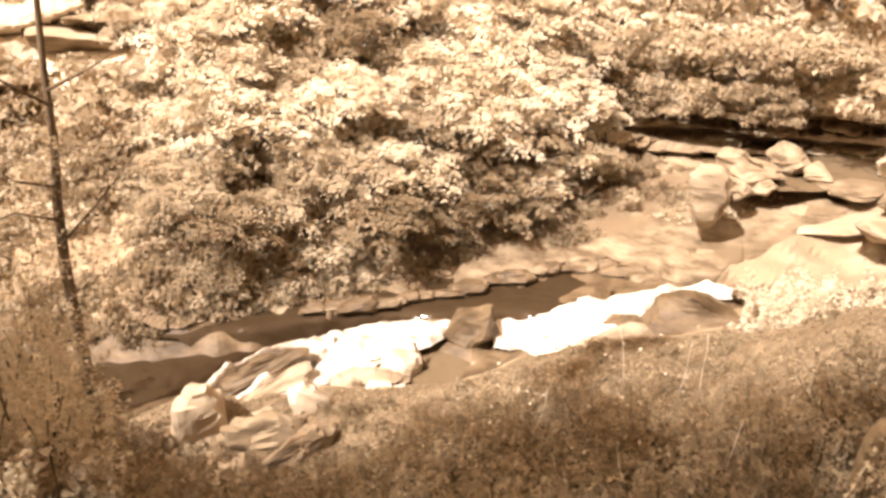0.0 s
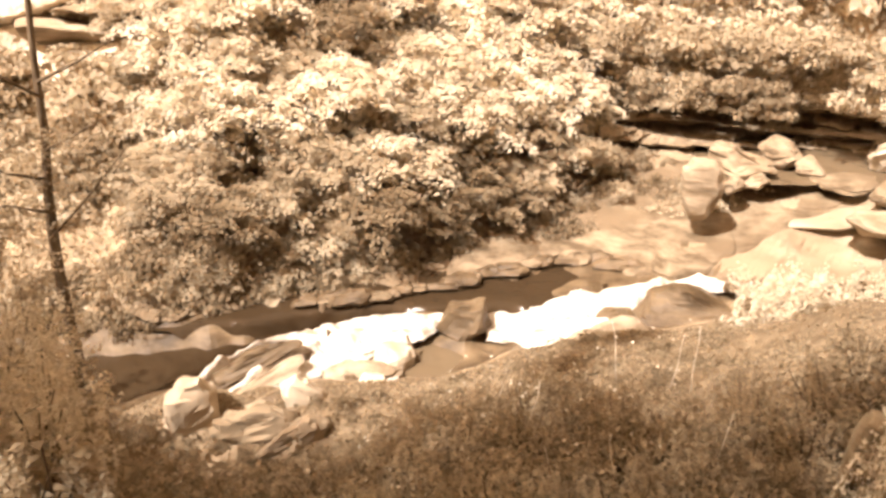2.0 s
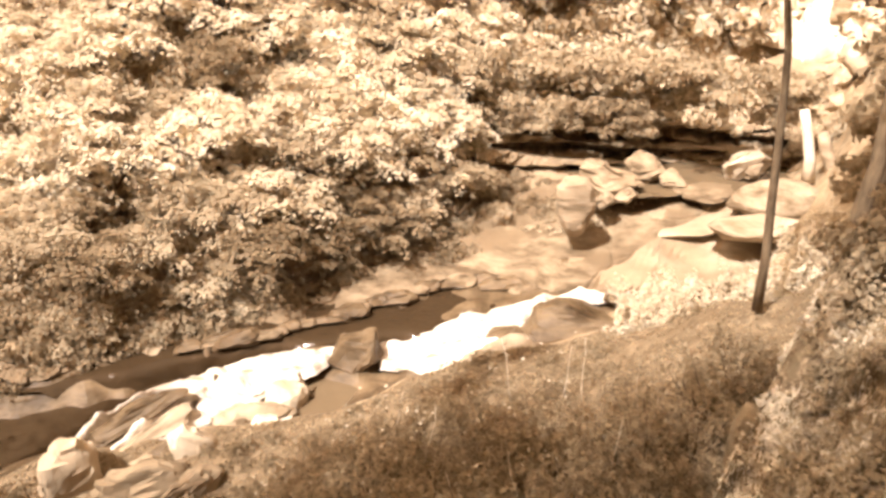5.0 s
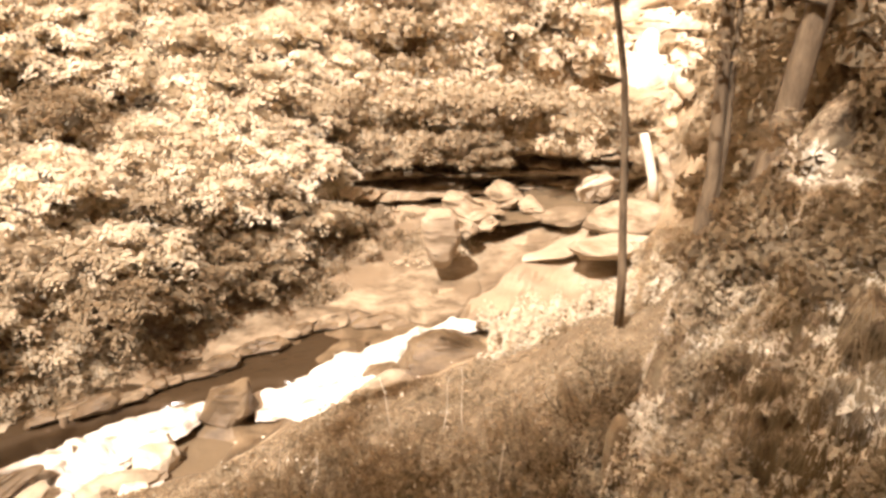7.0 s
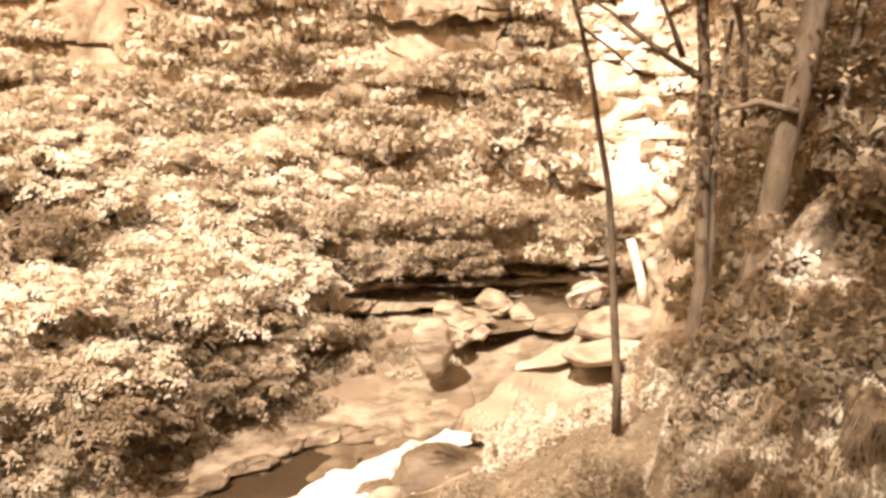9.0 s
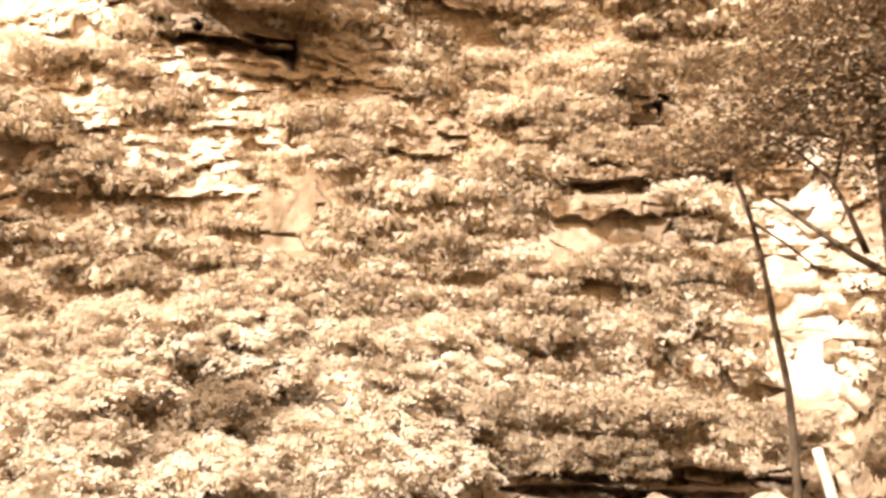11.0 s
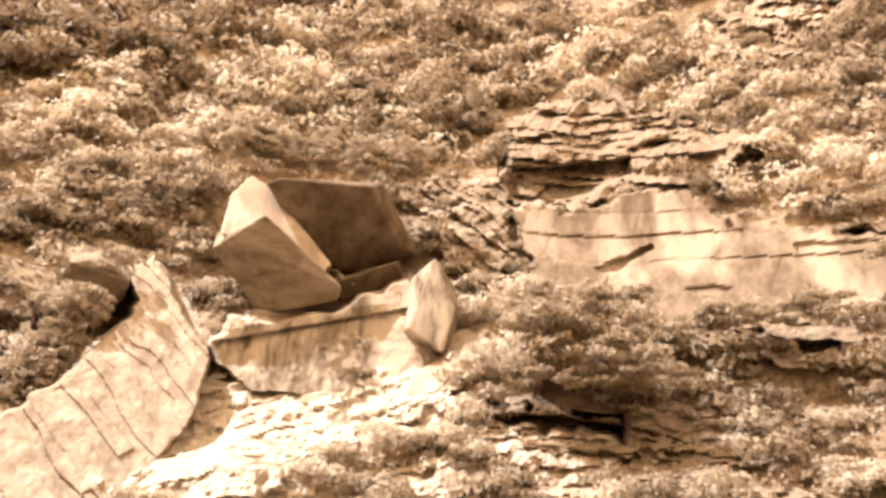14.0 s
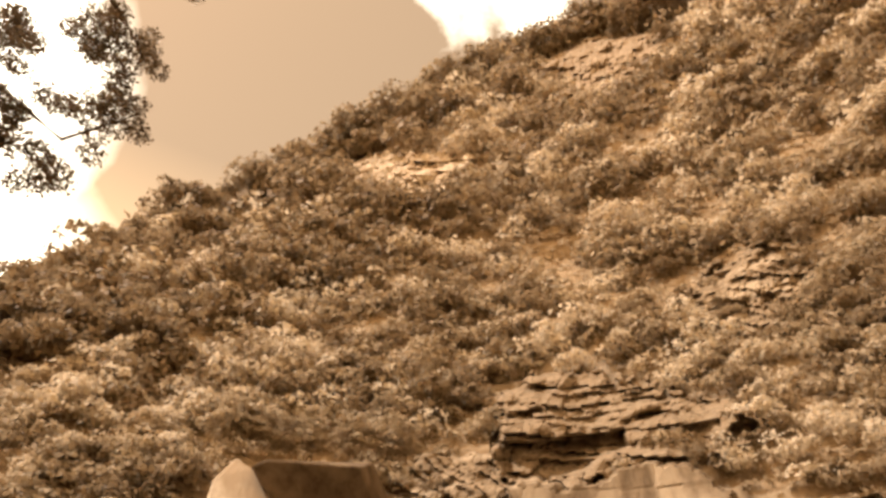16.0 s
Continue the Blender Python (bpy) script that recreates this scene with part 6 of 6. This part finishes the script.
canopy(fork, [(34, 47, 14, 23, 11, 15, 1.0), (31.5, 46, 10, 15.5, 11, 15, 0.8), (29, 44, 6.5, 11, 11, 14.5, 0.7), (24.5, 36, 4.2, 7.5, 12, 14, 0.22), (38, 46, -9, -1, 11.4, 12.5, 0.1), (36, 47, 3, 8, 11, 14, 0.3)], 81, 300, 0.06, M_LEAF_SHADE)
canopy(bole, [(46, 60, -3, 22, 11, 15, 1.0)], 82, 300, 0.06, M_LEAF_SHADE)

left = tagged(new("bank_tree"), "thin dark tree with drooping leafy branches on the near bank", "tree")
limb("trunk", [towards(a, e, 16.5) for a, e in ((-29.8, -34.5), (-29.6, -31), (-29.3, -26), (-28.7, -21.5), (-28.0, -17.8), (-27.6, -13.5), (-27.0, -9), (-26.8, -5.5))], 0.15, 0.04, left, seed=12)
for k, path in enumerate((((-28.3, -19), (-25.6, -18), (-22.8, -16.8)), ((-27.7, -14.6), (-25.0, -13.6), (-22.6, -12.4)), ((-28.6, -20.8), (-31, -20.0), (-34, -17.0)), ((-28.9, -23), (-31.5, -22.0), (-35, -22.5)), ((-27.8, -15.5), (-31.0, -13.0), (-34.0, -12.0)), ((-29.1, -24.5), (-26.5, -22.6), (-23.0, -19.5)))):
    limb("branch", [towards(a, e, 16.3) for a, e in path], 0.04, 0.012, left, sides=5, seed=20 + k)
canopy(left, [(-38, -29, -20, -17.0, 15.5, 17, 0.25), (-36, -26, -24, -18.0, 15.8, 17, 0.3), (-38, -30, -27, -22, 15.5, 16.6, 0.4), (-30, -25, -20, -17.6, 15.8, 16.6, 0.15), (-38, -33, -12, -8, 15.8, 16.6, 0.15)], 83, 70, 0.06)

# the big tree over the standpoint: its branches hang into the sky, its shade lies on the near bank
over = tagged(new("overhanging_tree"), "large tree spreading its leafy branches over the near bank", "tree")
limb("trunk", [(-9.5, -6.0, 12.0), (-9.6, -5.8, 16), (-9.8, -5.0, 20), (-9.5, -4.2, 24)], 0.5, 0.28, over, sides=12, seed=30)
for k, path in enumerate((((-63, 47.5), (-58, 47.0), (-54, 46.4), (-49, 50.2)), ((-64, 55), (-59, 56.5), (-55, 55.5), (-50.5, 53.5)), ((-64, 44), (-60, 44.6), (-56.5, 44.6)))):
    limb("branch", [Vector((-9.7, -4.6, 22))] + [towards(a, e, 9.5) for a, e in path], 0.09, 0.015, over, sides=6, seed=31 + k)
r_ = np.random.default_rng(91)
c, nr = [], []
CLUMPS = [(-62.9, 51.3, 4), (-60.7, 50.9, 3), (-58.7, 53.9, 4), (-56.2, 55.4, 4), (-56.0, 52.4, 4), (-53.8, 52.9, 4), (-52.2, 54.8, 3), (-50.6, 53.8, 3), (-51.8, 51.9, 3), (-49.9, 59.2, 3), (-57.0, 48.9, 2), (-59.2, 46.9, 3), (-55.0, 48.5, 3), (-52.1, 50.1, 3),
          (-49.8, 50.6, 3), (-48.6, 49.7, 2), (-50.4, 49.2, 3), (-52.0, 47.7, 2), (-57.3, 45.3, 3), (-55.0, 44.5, 3), (-53.5, 44.6, 2), (-55.1, 43.4, 2), (-61.1, 48.6, 3), (-63.4, 50.1, 3), (-61.9, 46.9, 3), (-59.6, 43.7, 3), (-56.1, 53.9, 3)]
for az, el, w in CLUMPS:
    for _ in range(w):
        q = np.array(towards(az + r_.normal(0, 0.7), el + r_.normal(0, 0.5), 9.5 + r_.normal(0, 0.3)))
        o = r_.normal(0, 1, (190, 3))
        o = o / np.linalg.norm(o, axis=1)[:, None] * r_.uniform(0.45, 1.0, (190, 1)) * np.array([0.27, 0.27, 0.17])
        c.append(q + o)
        nr.append(o + np.array([0, 0, 0.2]))
for _ in range(1500):                  # unseen crown behind and above the standpoint, added to shade the near bank
    x, y, z = r_.uniform(-24, 8), r_.uniform(-11, 9), r_.uniform(20, 26)
    # Left open where it would show and where boulders stand in sun.
    if math.degrees(math.atan2(x, y)) > -78 and y > 0.3 or x < -13 and y > 1.5:
        continue
    o = r_.normal(0, 1, (14, 3)) * np.array([0.6, 0.6, 0.25])
    c.append(np.array([x, y, z]) + o)
    nr.append(np.tile([0, 0, 1.0], (14, 1)))
c, nr = np.concatenate(c), np.concatenate(nr)
near_leaf = np.where(np.arange(len(c)) < 190 * sum(w for *_, w in CLUMPS), 0.038, 0.34)
v = leaves(c, nr, near_leaf, r_, 0.6)
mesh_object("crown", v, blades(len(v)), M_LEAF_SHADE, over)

# ---------------------------------------------------------------- driftwood and logs
def log(name, pts, r0, r1, material, label, seed):
    t = tagged(new(name), label, "log")
    limb("wood", pts, r0, r1, t, material, sides=9, seed=seed)
    return t


log("bleached_log", [towards(a, e, 26.6 + i * 0.1) for i, (a, e) in enumerate(((36.8, -18.9), (36.6, -17.4), (36.1, -15.8), (35.6, -14.3)))], 0.20, 0.15, M_DEADWOOD, "bleached white log leaning on the boulders", 41)
log("fallen_log", [towards(a, e, 26.4) for a, e in ((39.2, -19.4), (38.2, -18.0), (37.4, -16.6), (37.0, -15.6))], 0.24, 0.16, M_ROCK, "thick curved fallen log below the cascade", 42)
log("stump_post", [towards(-10.0, -34.2, 18.6), towards(-9.95, -33.2, 18.6), towards(-9.9, -32.3, 18.6)], 0.12, 0.09, M_BARK, "dark wooden stump standing in the current", 43)
log("drift_stick", [towards(-1.6, -36.8, 16.4), towards(-2.1, -36.0, 16.5), towards(-2.6, -34.9, 16.6)], 0.06, 0.04, M_BARK, "dark driftwood stick caught on a stone", 44)
log("dead_branch", [towards(a, e, 7.2) for a, e in ((48.6, -32.6), (49.2, -30.6), (50.1, -28.9), (51.4, -27.8), (52.9, -27.1))], 0.022, 0.012, M_DEADWOOD, "bare pale dead branch lying on the bank", 45)
log("drift_pole", [towards(a, e, 19.2) for a, e in ((21.0, -31.2), (22.4, -32.2), (23.4, -33.0))], 0.03, 0.03, M_DEADWOOD, "pale driftwood pole on the dark rock", 46)
